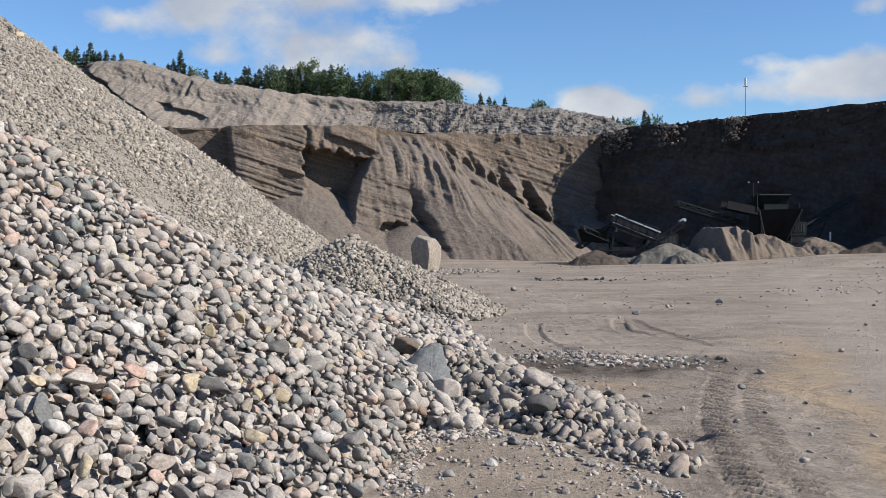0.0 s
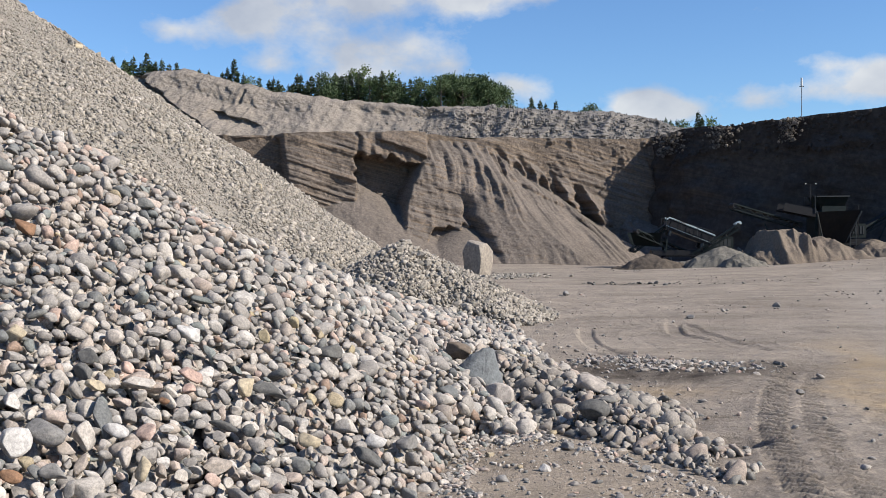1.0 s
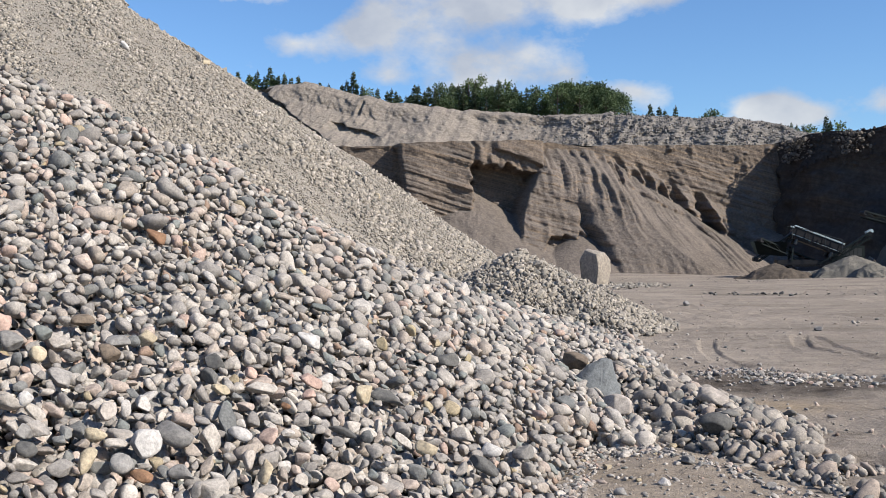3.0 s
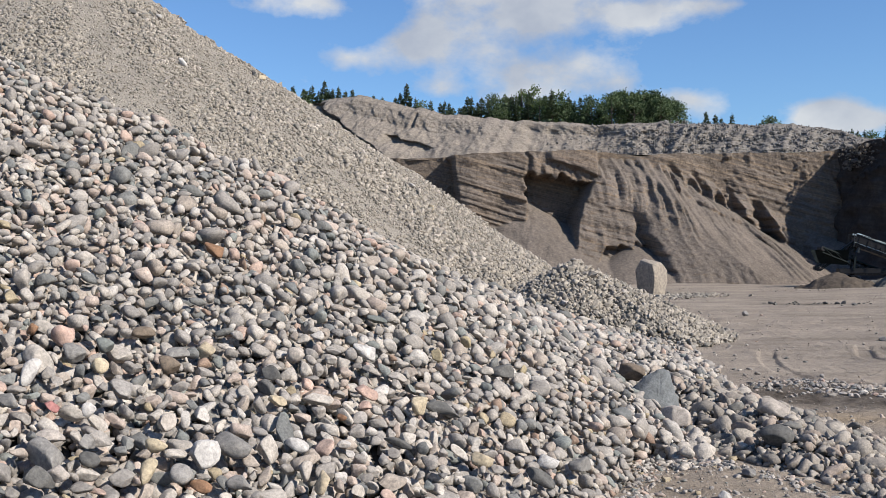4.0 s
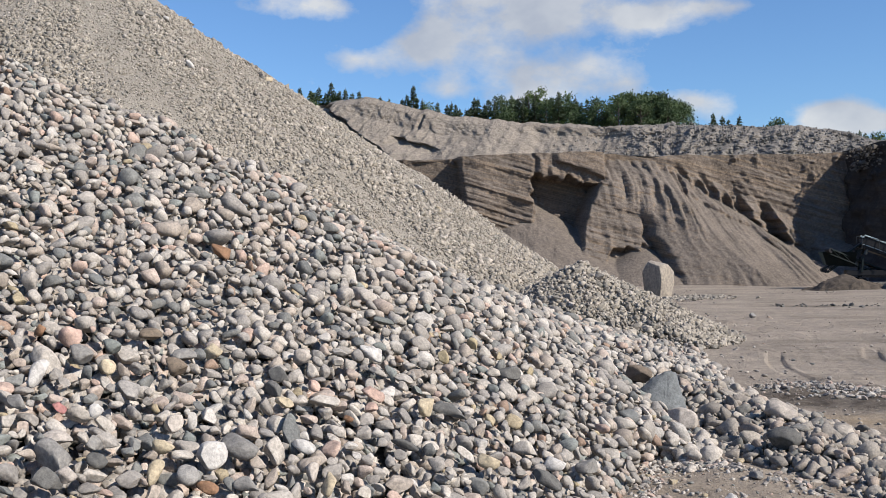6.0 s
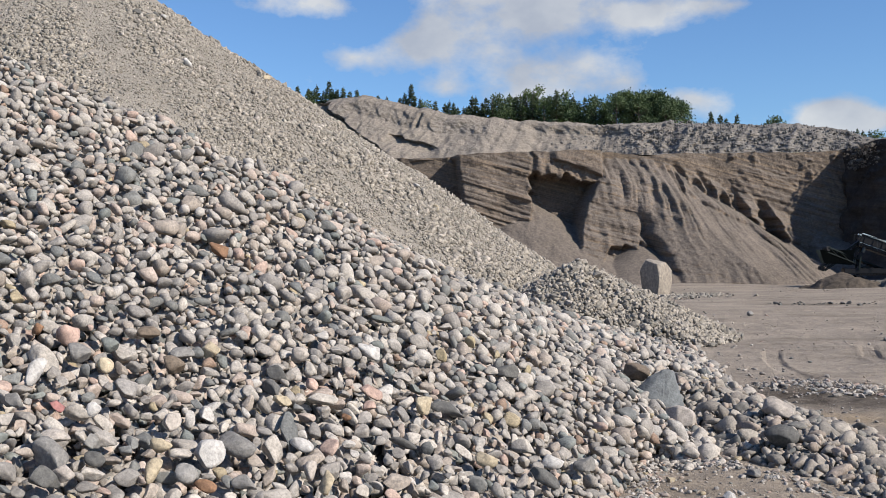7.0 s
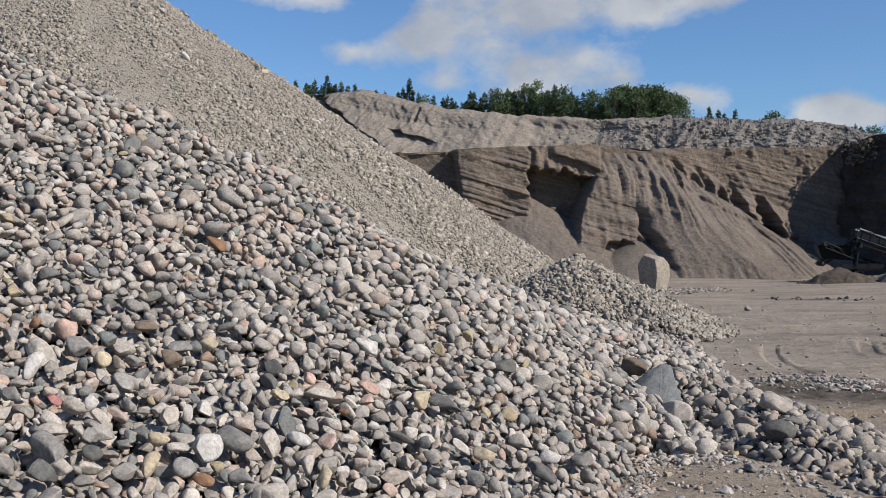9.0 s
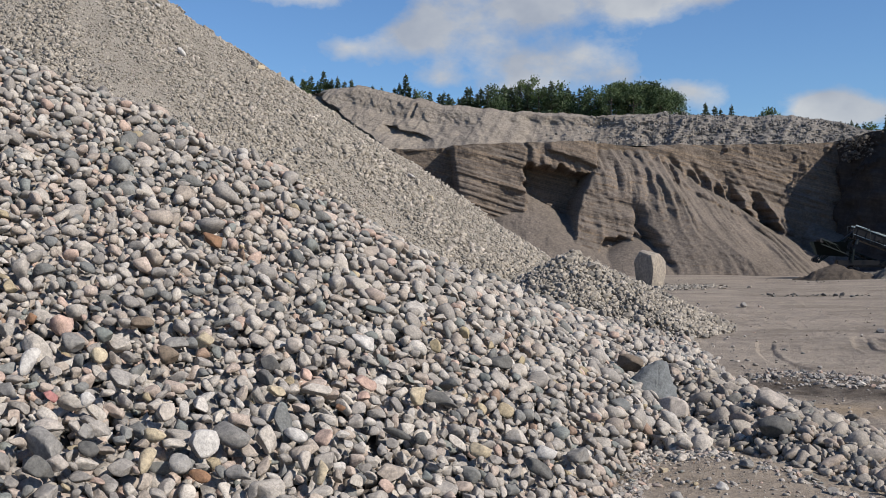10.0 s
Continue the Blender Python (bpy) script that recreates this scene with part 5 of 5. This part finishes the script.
def drum(name, radius, length, m, material, parent, label=""):
    bm = drum_bm(radius, length)
    bmesh.ops.transform(bm, matrix=m, verts=bm.verts)
    return part(name, bm, material, parent, label)


def bar(name, a, b, w, h, material, parent, label=""):
    """A straight beam from a to b."""
    a, b = Vector(a), Vector(b)
    d = b - a
    m = Matrix.Translation((a + b) / 2) @ d.to_track_quat("X", "Z").to_matrix().to_4x4()
    return block(name, (d.length, w, h), m, material, parent, label, 0.015)


def crawler(parent, x, y, z, length):
    """One track: belt round two wheels, rollers and pads."""
    bm = bmesh.new()
    n, r = 40, 0.36
    ring = []
    for i in range(n):
        a = 2 * math.pi * i / n
        ring.append((math.cos(a) * r + (length / 2 - r) * (1 if math.cos(a) > 0 else -1), math.sin(a) * r))
    rows = [[bm.verts.new((px, s, pz)) for px, pz in ring] for s in (-0.2, 0.2)]
    for i in range(n):
        j = (i + 1) % n
        bm.faces.new((rows[0][i], rows[0][j], rows[1][j], rows[1][i]))
    bmesh.ops.recalc_face_normals(bm, faces=bm.faces)
    bmesh.ops.solidify(bm, geom=bm.faces[:], thickness=0.06)
    bmesh.ops.transform(bm, matrix=pose(x, y, z + r), verts=bm.verts)
    belt = part("crawler_track", bm, M_BLACK, parent, "dark steel crawler track")
    for k in (-1, 1):
        drum("sprocket", 0.27, 0.3, pose(x + k * (length / 2 - r), y, z + r, 90), M_IRON, belt)
    for k in range(4):
        drum("roller", 0.12, 0.3, pose(x - length / 3 + k * length / 4.5, y, z + 0.2, 90), M_IRON, belt)
    for i in range(26):
        s = (i / 26) * (2 * (length - 2 * r))
        top = s < length - 2 * r
        px = -length / 2 + r + (s if top else s - (length - 2 * r))
        block("pad", (0.12, 0.46, 0.05), pose(x + px, y, z + (2 * r + 0.03 if top else -0.01)), M_IRON, belt, "", 0.01)
    return belt


def conveyor(parent, a, b, width, label):
    """Lattice side frames, belt, rollers and the head drum."""
    a, b = Vector(a), Vector(b)
    d = (b - a).normalized()
    side = d.cross(Vector((0, 0, 1))).normalized()
    up = side.cross(d).normalized()
    belt = bar("conveyor_belt", a + up * 0.12, b + up * 0.12, width * 0.8, 0.04, M_BLACK, parent, label)
    for s in (-1, 1):
        o = side * (s * width / 2)
        bar("frame_rail", a + o + up * 0.1, b + o + up * 0.1, 0.06, 0.09, M_PAINT, belt)
        bar("frame_rail", a + o - up * 0.22, b + o - up * 0.22, 0.06, 0.07, M_PAINT, belt)
        n = max(3, int((b - a).length / 0.7))
        for i in range(n):
            p, q = a.lerp(b, i / n), a.lerp(b, (i + 1) / n)
            bar("lattice_bar", p + o - up * 0.22, q + o + up * 0.1, 0.04, 0.04, M_PAINT, belt)
    for t in (0.0, 1.0):
        c = a.lerp(b, t) + up * 0.02
        m = Matrix.Translation(c) @ side.to_track_quat("Z", "Y").to_matrix().to_4x4()
        drum("belt_drum", 0.16, width * 0.95, m, M_IRON, belt)
    for i in range(1, 6):
        c = a.lerp(b, i / 6) + up * 0.05
        m = Matrix.Translation(c) @ side.to_track_quat("Z", "Y").to_matrix().to_4x4()
        drum("idler", 0.06, width * 0.85, m, M_STEEL, belt)
    return belt


def base_at(x, y):
    return float(ground_height(np.array([float(x)]), np.array([float(y)]), False)[0])


def screener(x, y):
    z = base_at(x, y)
    ob = empty("mobile_screener", "dusty dark-green tracked gravel screener among heaps", "machine", m=pose(x, y, z) @ Matrix.Diagonal((0.9, 0.9, 0.9, 1)))
    for s in (-0.9, 0.9):
        crawler(ob, 0, s, 0.0, 3.0)
    block("chassis", (4.2, 1.2, 0.35), pose(0, 0, 0.95), M_IRON, ob)
    # sloping screen box with its side plates and bright top rail
    m = pose(0.35, 0, 2.25, 0, 22, 0)
    screen = block("screen_box", (3.2, 1.5, 0.55), m, M_IRON, ob, "sloping dark steel screen box")
    for s in (-0.79, 0.79):
        block("side_plate", (3.3, 0.05, 0.62), m @ pose(0, s, 0.14), M_IRON, screen)
        block("top_rail", (3.35, 0.14, 0.10), m @ pose(0, s, 0.52), M_BRIGHT, screen, "bright worn steel rail")
        block("top_rail", (3.3, 0.08, 0.06), m @ pose(0, s, -0.05), M_BRIGHT, screen)
        for k in range(6):
            block("stiffener", (0.06, 0.06, 0.75), m @ pose(-1.4 + 0.56 * k, s * 1.04, 0.08), M_IRON, screen)
        for k in (-1.2, 1.1):
            drum("spring", 0.11, 0.34, m @ pose(k, s * 0.9, -0.42), M_STEEL, screen)
    drum("shaft", 0.14, 1.9, m @ pose(0.1, 0, 0.1, 90), M_IRON, screen)
    for k in range(9):
        bar("screen_bar", m @ Vector((-1.5 + 0.37 * k, -0.72, 0.34)), m @ Vector((-1.5 + 0.37 * k, 0.72, 0.34)), 0.05, 0.05, M_STEEL, screen)
    # feed hopper on the high side
    for s in (-1, 1):
        bm = bmesh.new()
        p = [(-3.3, 0.55 * s, 1.5), (-1.6, 0.55 * s, 1.35), (-1.5, 0.95 * s, 2.3), (-3.6, 0.95 * s, 2.35)]
        bm.faces.new([bm.verts.new(q) for q in p])
        bmesh.ops.solidify(bm, geom=bm.faces[:], thickness=0.06)
        part("hopper_side", bm, M_PAINT, ob)
    conveyor(ob, (-3.4, 0, 1.15), (-0.9, 0, 2.9), 0.9, "feed belt in a dark frame")
    conveyor(ob, (0.6, -0.4, 0.75), (3.6, -0.7, 2.75), 0.8, "rising discharge belt")
    conveyor(ob, (0.2, 0.3, 1.0), (-3.2, -0.9, 2.4), 0.6, "side discharge belt")
    block("head_cover", (0.4, 0.7, 0.22), pose(3.6, -0.7, 2.9, 0, -30, 0), M_BRIGHT, ob, "pale steel cover")
    engine = block("engine_cover", (1.9, 1.3, 0.95), pose(2.6, 0.9, 1.55), M_PAINT, ob, "green engine cover")
    for k in range(6):
        block("louvre", (0.22, 0.03, 0.5), pose(1.95 + 0.26 * k, 0.24, 1.6), M_STEEL, engine, "", 0.005)
    drum("exhaust", 0.06, 0.6, pose(3.2, 1.0, 2.3), M_IRON, engine)
    for p in ((-1.2, 0.6), (-1.2, -0.6), (1.4, 0.6), (1.4, -0.6)):
        bar("leg", (p[0], p[1], 1.0), (p[0] * 0.9, p[1], 2.0), 0.12, 0.12, M_PAINT, ob)
    for s in (-1.0, 1.0):
        bar("handrail", (-1.2, s, 3.35), (1.9, s, 2.4), 0.04, 0.04, M_STEEL, ob)
        for k in range(4):
            q = -1.2 + k * 1.03
            bar("rail_post", (q, s, 2.5 - k * 0.3), (q, s, 3.35 - k * 0.316), 0.035, 0.035, M_STEEL, ob)
    return ob


def crusher(x, y):
    z = base_at(x, y)
    ob = empty("mobile_crusher", "tall dark tracked crushing plant with folded-out conveyors", "machine", m=pose(x, y, z))
    for s in (-1.0, 1.0):
        crawler(ob, 0, s, 0.0, 3.6)
    block("chassis", (5.0, 1.4, 0.4), pose(0, 0, 1.0), M_IRON, ob)
    body = block("crusher_body", (2.1, 1.8, 1.5), pose(0.0, 0, 2.0), M_PAINT, ob)
    for k in range(4):
        block("rib", (0.1, 1.9, 1.4), pose(-0.85 + 0.57 * k, 0, 2.0), M_IRON, body)
    block("top_deck", (2.3, 2.0, 0.1), pose(0.0, 0, 2.82), M_STEEL, ob)
    block("feed_box", (1.5, 1.4, 0.4), pose(0.1, -0.1, 3.05), M_PAINT, ob, "dark feed box under the hopper")
    # funnel hopper: four flared plates
    for k, (ax, ay) in enumerate(((1, 0), (-1, 0), (0, 1), (0, -1))):
        bm = bmesh.new()
        if ax:
            p = [(0.6 * ax, -0.7, 2.85), (0.6 * ax, 0.7, 2.85), (0.95 * ax, 0.95, 3.8), (0.95 * ax, -0.95, 3.8)]
        else:
            p = [(-0.6, 0.7 * ay, 2.85), (0.6, 0.7 * ay, 2.85), (0.95, 0.95 * ay, 3.8), (-0.95, 0.95 * ay, 3.8)]
        bm.faces.new([bm.verts.new(q) for q in p])
        bmesh.ops.solidify(bm, geom=bm.faces[:], thickness=0.07)
        part("hopper_plate", bm, M_PAINT, ob)
    for s in (-0.97, 0.97):
        bar("hopper_rim", (-1.0, s, 3.82), (1.0, s, 3.82), 0.08, 0.08, M_STEEL, ob)
        bar("hopper_rim", (s, -0.93, 3.82), (s, 0.93, 3.82), 0.08, 0.08, M_IRON, ob)
    # front apron that hangs towards the heaps
    bm = bmesh.new()
    bm.faces.new([bm.verts.new(q) for q in ((-0.55, -1.0, 0.9), (0.9, -1.1, 0.95), (1.4, -1.75, 2.95), (-1.25, -1.75, 2.85))])
    bmesh.ops.solidify(bm, geom=bm.faces[:], thickness=0.08)
    part("apron", bm, M_IRON, ob, "dark worn steel apron")
    for s in (-1.02, 1.15):
        bar("apron_edge", (s * 1.22, -1.78, 2.88), (s * 0.6, -1.05, 0.95), 0.08, 0.08, M_STEEL, ob)
    wing = block("feeder", (1.9, 1.5, 0.12), pose(-2.0, -0.2, 2.85, 0, 12, 0), M_IRON, ob)
    for s in (-0.75, 0.75):
        block("feeder_side", (2.0, 0.06, 0.5), pose(-2.0, -0.2 + s, 3.0, 0, 12, 0), M_IRON, wing)
    engine = block("engine_cover", (1.3, 1.5, 0.9), pose(1.6, 0.5, 1.7), M_PAINT, ob)
    for k in range(7):
        block("louvre", (0.1, 0.03, 0.5), pose(1.1 + 0.16 * k, -0.27, 1.75), M_STEEL, engine, "", 0.005)
    conveyor(ob, (-1.8, 0.2, 2.1), (-5.9, -0.3, 3.3), 0.8, "long folded-out belt")
    conveyor(ob, (1.2, 0.4, 1.2), (5.6, 0.9, 3.7), 0.8, "long rising belt")
    bar("belt_prop", (3.2, 0.6, 0.9), (4.1, 0.75, 2.7), 0.08, 0.08, M_PAINT, ob)
    bar("belt_prop", (-3.2, 0.0, 0.6), (-3.9, -0.1, 2.2), 0.08, 0.08, M_PAINT, ob)
    for s in (-1.0, 1.0):
        bar("handrail", (-1.1, s, 3.3), (-1.1, -s, 3.3), 0.04, 0.04, M_STEEL, ob)
        bar("rail_post", (-1.1, s, 2.8), (-1.1, s, 3.9), 0.045, 0.045, M_STEEL, ob)
        bar("rail_post", (1.5, s, 1.2), (1.5, s, 3.3), 0.06, 0.06, M_IRON, ob)
    pole = bar("lamp_pole", (-1.25, -0.6, 2.8), (-1.25, -0.6, 4.6), 0.07, 0.07, M_IRON, ob)
    bar("lamp_arm", (-1.6, -0.6, 4.55), (-0.9, -0.6, 4.55), 0.05, 0.05, M_IRON, pole)
    for k in (-1.55, -0.95):
        block("work_lamp", (0.08, 0.08, 0.06), pose(k, -0.66, 4.62), M_LAMPGLASS, pole, "pale work lamp")
    ladder = bar("ladder", (0.9, -1.3, 0.5), (0.9, -1.3, 2.8), 0.05, 0.05, M_STEEL, ob)
    bar("ladder", (1.25, -1.3, 0.5), (1.25, -1.3, 2.8), 0.05, 0.05, M_STEEL, ladder)
    for k in range(7):
        bar("rung", (0.9, -1.3, 0.7 + 0.3 * k), (1.25, -1.3, 0.7 + 0.3 * k), 0.03, 0.03, M_STEEL, ladder)
    return ob


screener(11.5, 61.5)
crusher(20.7, 62.6)
post = empty("marker_post", "short white marker post on a rubble bank", "post", m=pose(24.3, 62.0, base_at(24.3, 62.0)))
drum("pole", 0.05, 1.3, pose(0, 0, 0.65), plain("white paint", (0.75, 0.75, 0.72), 0.5, 0, 0.1), post)
drum("foot", 0.12, 0.1, pose(0, 0, 0.05), M_IRON, post)

# slender mast on the upper ground
mast = empty("radio_mast", "slender grey steel mast with a small aerial on the upper ground", "mast", m=pose(33.6, 110, 10.0))
drum("pole", 0.05, 8.6, pose(0, 0, 4.3), plain("galvanised grey", (0.25, 0.26, 0.27), 0.5, 0.3, 0.1), mast)
drum("aerial", 0.11, 0.9, pose(0, 0, 8.7), plain("aerial grey", (0.5, 0.5, 0.5), 0.5, 0.2, 0.1), mast)
bar("bracket", (-0.25, 0, 8.2), (0.25, 0, 8.2), 0.06, 0.06, M_STEEL, mast)
drum("base", 0.3, 0.3, pose(0, 0, 0.1), M_IRON, mast)


# ---- trees ----
M_BARK = plain("bark", (0.10, 0.08, 0.065), 0.9, 0, 0.3)


def leaf_material(name, a, b):
    mat, nt, bsdf = nodes_of(name, 0.75)
    geo = nt.nodes.new("ShaderNodeNewGeometry")
    info = nt.nodes.new("ShaderNodeObjectInfo")
    col = ramp_node(nt, geo.outputs["Random Per Island"], [(0.0, a), (1.0, b)])
    tone = ramp_node(nt, info.outputs["Random"], [(0.0, (0.36, 0.38, 0.36)), (1.0, (0.62, 0.6, 0.5))])
    nt.links.new(mix_node(nt, 0.7, col, tone, "OVERLAY"), bsdf.inputs["Base Color"])
    return mat


M_SPRUCE = leaf_material("spruce needles", (0.063, 0.089, 0.058), (0.116, 0.147, 0.089))
M_PINE = leaf_material("pine needles", (0.058, 0.089, 0.047), (0.111, 0.153, 0.074))
M_BIRCH = leaf_material("birch leaves", (0.063, 0.105, 0.031), (0.136, 0.180, 0.058))


def clumps(points, dirs, sizes, seed, droop, width):
    """Small bent sprays of needles or leaves, three blades each."""
    r = np.random.default_rng(seed)
    V, F = [], []
    for p, d, s in zip(points, dirs, sizes):
        for k in range(2):
            dd = d + r.normal(scale=0.4, size=3)
            dd[2] -= droop
            dd /= np.linalg.norm(dd)
            w = np.cross(dd, r.normal(size=3))
            w /= np.linalg.norm(w) + 1e-9
            b = len(V)
            V += [p - dd * s * 0.3, p + dd * s * 0.3 + w * s * width, p + dd * s, p + dd * s * 0.3 - w * s * width]
            F.append((b, b + 1, b + 2, b + 3))
    return mesh_arrays("crown", np.array(V), np.array(F), False)


def sprays(roots, ways, widths, seed):
    """Flat drooping sprays of needles, ragged at the tip: four triangles each."""
    r = np.random.default_rng(seed)
    V, F = [], []
    for p, d, w in zip(roots, ways, widths):
        s = np.cross(d, np.array([0, 0, 1.0]) + r.normal(scale=0.35, size=3))
        s *= w / (np.linalg.norm(s) + 1e-9)
        b = len(V)
        V += [p, p + d * 0.45 + s, p + d * 0.35 - s, p + d * 0.75 + s * 0.7 + np.array([0, 0, -0.05]), p + d + r.normal(scale=0.05, size=3), p + d * 0.7 - s * 0.75 + np.array([0, 0, -0.05])]
        F += [(b, b + 1, b + 2), (b + 1, b + 3, b + 2), (b + 2, b + 3, b + 5), (b + 3, b + 4, b + 5)]
    return mesh_arrays("crown", np.array(V), np.array(F), False)


def trunk_bm(height, r0, limbs=()):
    bm = bmesh.new()
    bmesh.ops.create_cone(bm, cap_ends=True, segments=9, radius1=r0, radius2=r0 * 0.12, depth=height, matrix=pose(0, 0, height / 2))
    for a, b, r in limbs:
        a, b = Vector(a), Vector(b)
        m = Matrix.Translation((a + b) / 2) @ (b - a).to_track_quat("Z", "Y").to_matrix().to_4x4()
        bmesh.ops.create_cone(bm, cap_ends=True, segments=6, radius1=r, radius2=r * 0.25, depth=(b - a).length, matrix=m)
    return bm


def tree(kind, seed, height):
    r = np.random.default_rng(seed)
    pts, dirs, sizes, limbs = [], [], [], []
    if kind == "spruce":
        z = 0.08 * height
        while z < height * 0.97:
            share = 1 - z / height
            reach = 0.26 * height * share ** 0.8 + 0.10
            for k in range(r.integers(7, 10)):
                a = r.uniform(0, 2 * math.pi)
                ln = reach * r.uniform(0.65, 1.12)
                rise = -0.30 + 0.75 * (1 - share) ** 2
                d = np.array([math.cos(a), math.sin(a), rise])
                side = np.array([-math.sin(a), math.cos(a), 0.0])
                root = np.array([0.0, 0.0, z + r.uniform(-0.1, 0.1)])
                # one long spray along the branch, and two that stand off it
                for s, t0, t1, w in ((0.0, 0.05, 1.0, 0.20), (0.5, 0.3, 0.75, 0.16), (-0.5, 0.3, 0.75, 0.16)):
                    pts.append(root + d * ln * t0)
                    dirs.append((d + side * s) * ln * (t1 - t0) + np.array([0, 0, -0.06 * ln]))
                    sizes.append(w * ln + 0.05)
            z += (0.16 + 0.16 * share) * r.uniform(0.8, 1.2)
        label, mat, droop = "dark green pointed spruce on the upper ground", M_SPRUCE, 0.15
    else:
        pine = kind == "pine"
        n = 16
        for k in range(n):
            a, h = r.uniform(0, 2 * math.pi), height * (r.uniform(0.42, 0.95) if pine else r.uniform(0.25, 0.96))
            ln = height * (0.22 if pine else 0.24) * math.sin(math.pi * min(0.97, 0.15 + 0.8 * h / height)) * r.uniform(0.6, 1.15)
            tip = np.array([math.cos(a) * ln, math.sin(a) * ln, h + ln * 0.45])
            limbs.append(((0, 0, h - ln * 0.2), tuple(tip), 0.045))
            for q in range(75):
                off = r.normal(size=3) * np.array([0.40, 0.40, 0.32]) * (0.10 * height)
                pts.append(tip * np.array([0.85, 0.85, 1]) + off)
                dirs.append(off / (np.linalg.norm(off) + 1e-6) + np.array([0, 0, 0.25]))
                sizes.append(r.uniform(0.14, 0.27))
        label, mat, droop = ("broad dark pine on the upper ground", M_PINE, 0.0) if pine else ("light green birch on the upper ground", M_BIRCH, 0.1)
    ob = empty(kind + "_tree", label, "tree", "trees above the pit")
    part("trunk", trunk_bm(height, 0.022 * height, limbs), M_BARK, ob)
    put("crown", sprays(pts, dirs, sizes, seed) if kind == "spruce" else clumps(pts, dirs, sizes, seed, droop, 0.26), mat, ob)
    return ob


SPECIES = {k: [tree(k, 40 + 7 * i + 100 * j, 8.0) for i in range(n)] for j, (k, n) in enumerate((("spruce", 4), ("pine", 3), ("birch", 2)))}
used = {k: 0 for k in SPECIES}


def plant(kind, x, y, top, height):
    stock = SPECIES[kind]
    k = used[kind]
    used[kind] += 1
    s = height / 8.0
    m = pose(x, y, top - height, 0, 0, 47.0 * k) @ Matrix.Diagonal((s, s, s, 1))
    if k < len(stock):
        stock[k].matrix_basis = m
    else:
        copy_thing(stock[k % len(stock)], m)


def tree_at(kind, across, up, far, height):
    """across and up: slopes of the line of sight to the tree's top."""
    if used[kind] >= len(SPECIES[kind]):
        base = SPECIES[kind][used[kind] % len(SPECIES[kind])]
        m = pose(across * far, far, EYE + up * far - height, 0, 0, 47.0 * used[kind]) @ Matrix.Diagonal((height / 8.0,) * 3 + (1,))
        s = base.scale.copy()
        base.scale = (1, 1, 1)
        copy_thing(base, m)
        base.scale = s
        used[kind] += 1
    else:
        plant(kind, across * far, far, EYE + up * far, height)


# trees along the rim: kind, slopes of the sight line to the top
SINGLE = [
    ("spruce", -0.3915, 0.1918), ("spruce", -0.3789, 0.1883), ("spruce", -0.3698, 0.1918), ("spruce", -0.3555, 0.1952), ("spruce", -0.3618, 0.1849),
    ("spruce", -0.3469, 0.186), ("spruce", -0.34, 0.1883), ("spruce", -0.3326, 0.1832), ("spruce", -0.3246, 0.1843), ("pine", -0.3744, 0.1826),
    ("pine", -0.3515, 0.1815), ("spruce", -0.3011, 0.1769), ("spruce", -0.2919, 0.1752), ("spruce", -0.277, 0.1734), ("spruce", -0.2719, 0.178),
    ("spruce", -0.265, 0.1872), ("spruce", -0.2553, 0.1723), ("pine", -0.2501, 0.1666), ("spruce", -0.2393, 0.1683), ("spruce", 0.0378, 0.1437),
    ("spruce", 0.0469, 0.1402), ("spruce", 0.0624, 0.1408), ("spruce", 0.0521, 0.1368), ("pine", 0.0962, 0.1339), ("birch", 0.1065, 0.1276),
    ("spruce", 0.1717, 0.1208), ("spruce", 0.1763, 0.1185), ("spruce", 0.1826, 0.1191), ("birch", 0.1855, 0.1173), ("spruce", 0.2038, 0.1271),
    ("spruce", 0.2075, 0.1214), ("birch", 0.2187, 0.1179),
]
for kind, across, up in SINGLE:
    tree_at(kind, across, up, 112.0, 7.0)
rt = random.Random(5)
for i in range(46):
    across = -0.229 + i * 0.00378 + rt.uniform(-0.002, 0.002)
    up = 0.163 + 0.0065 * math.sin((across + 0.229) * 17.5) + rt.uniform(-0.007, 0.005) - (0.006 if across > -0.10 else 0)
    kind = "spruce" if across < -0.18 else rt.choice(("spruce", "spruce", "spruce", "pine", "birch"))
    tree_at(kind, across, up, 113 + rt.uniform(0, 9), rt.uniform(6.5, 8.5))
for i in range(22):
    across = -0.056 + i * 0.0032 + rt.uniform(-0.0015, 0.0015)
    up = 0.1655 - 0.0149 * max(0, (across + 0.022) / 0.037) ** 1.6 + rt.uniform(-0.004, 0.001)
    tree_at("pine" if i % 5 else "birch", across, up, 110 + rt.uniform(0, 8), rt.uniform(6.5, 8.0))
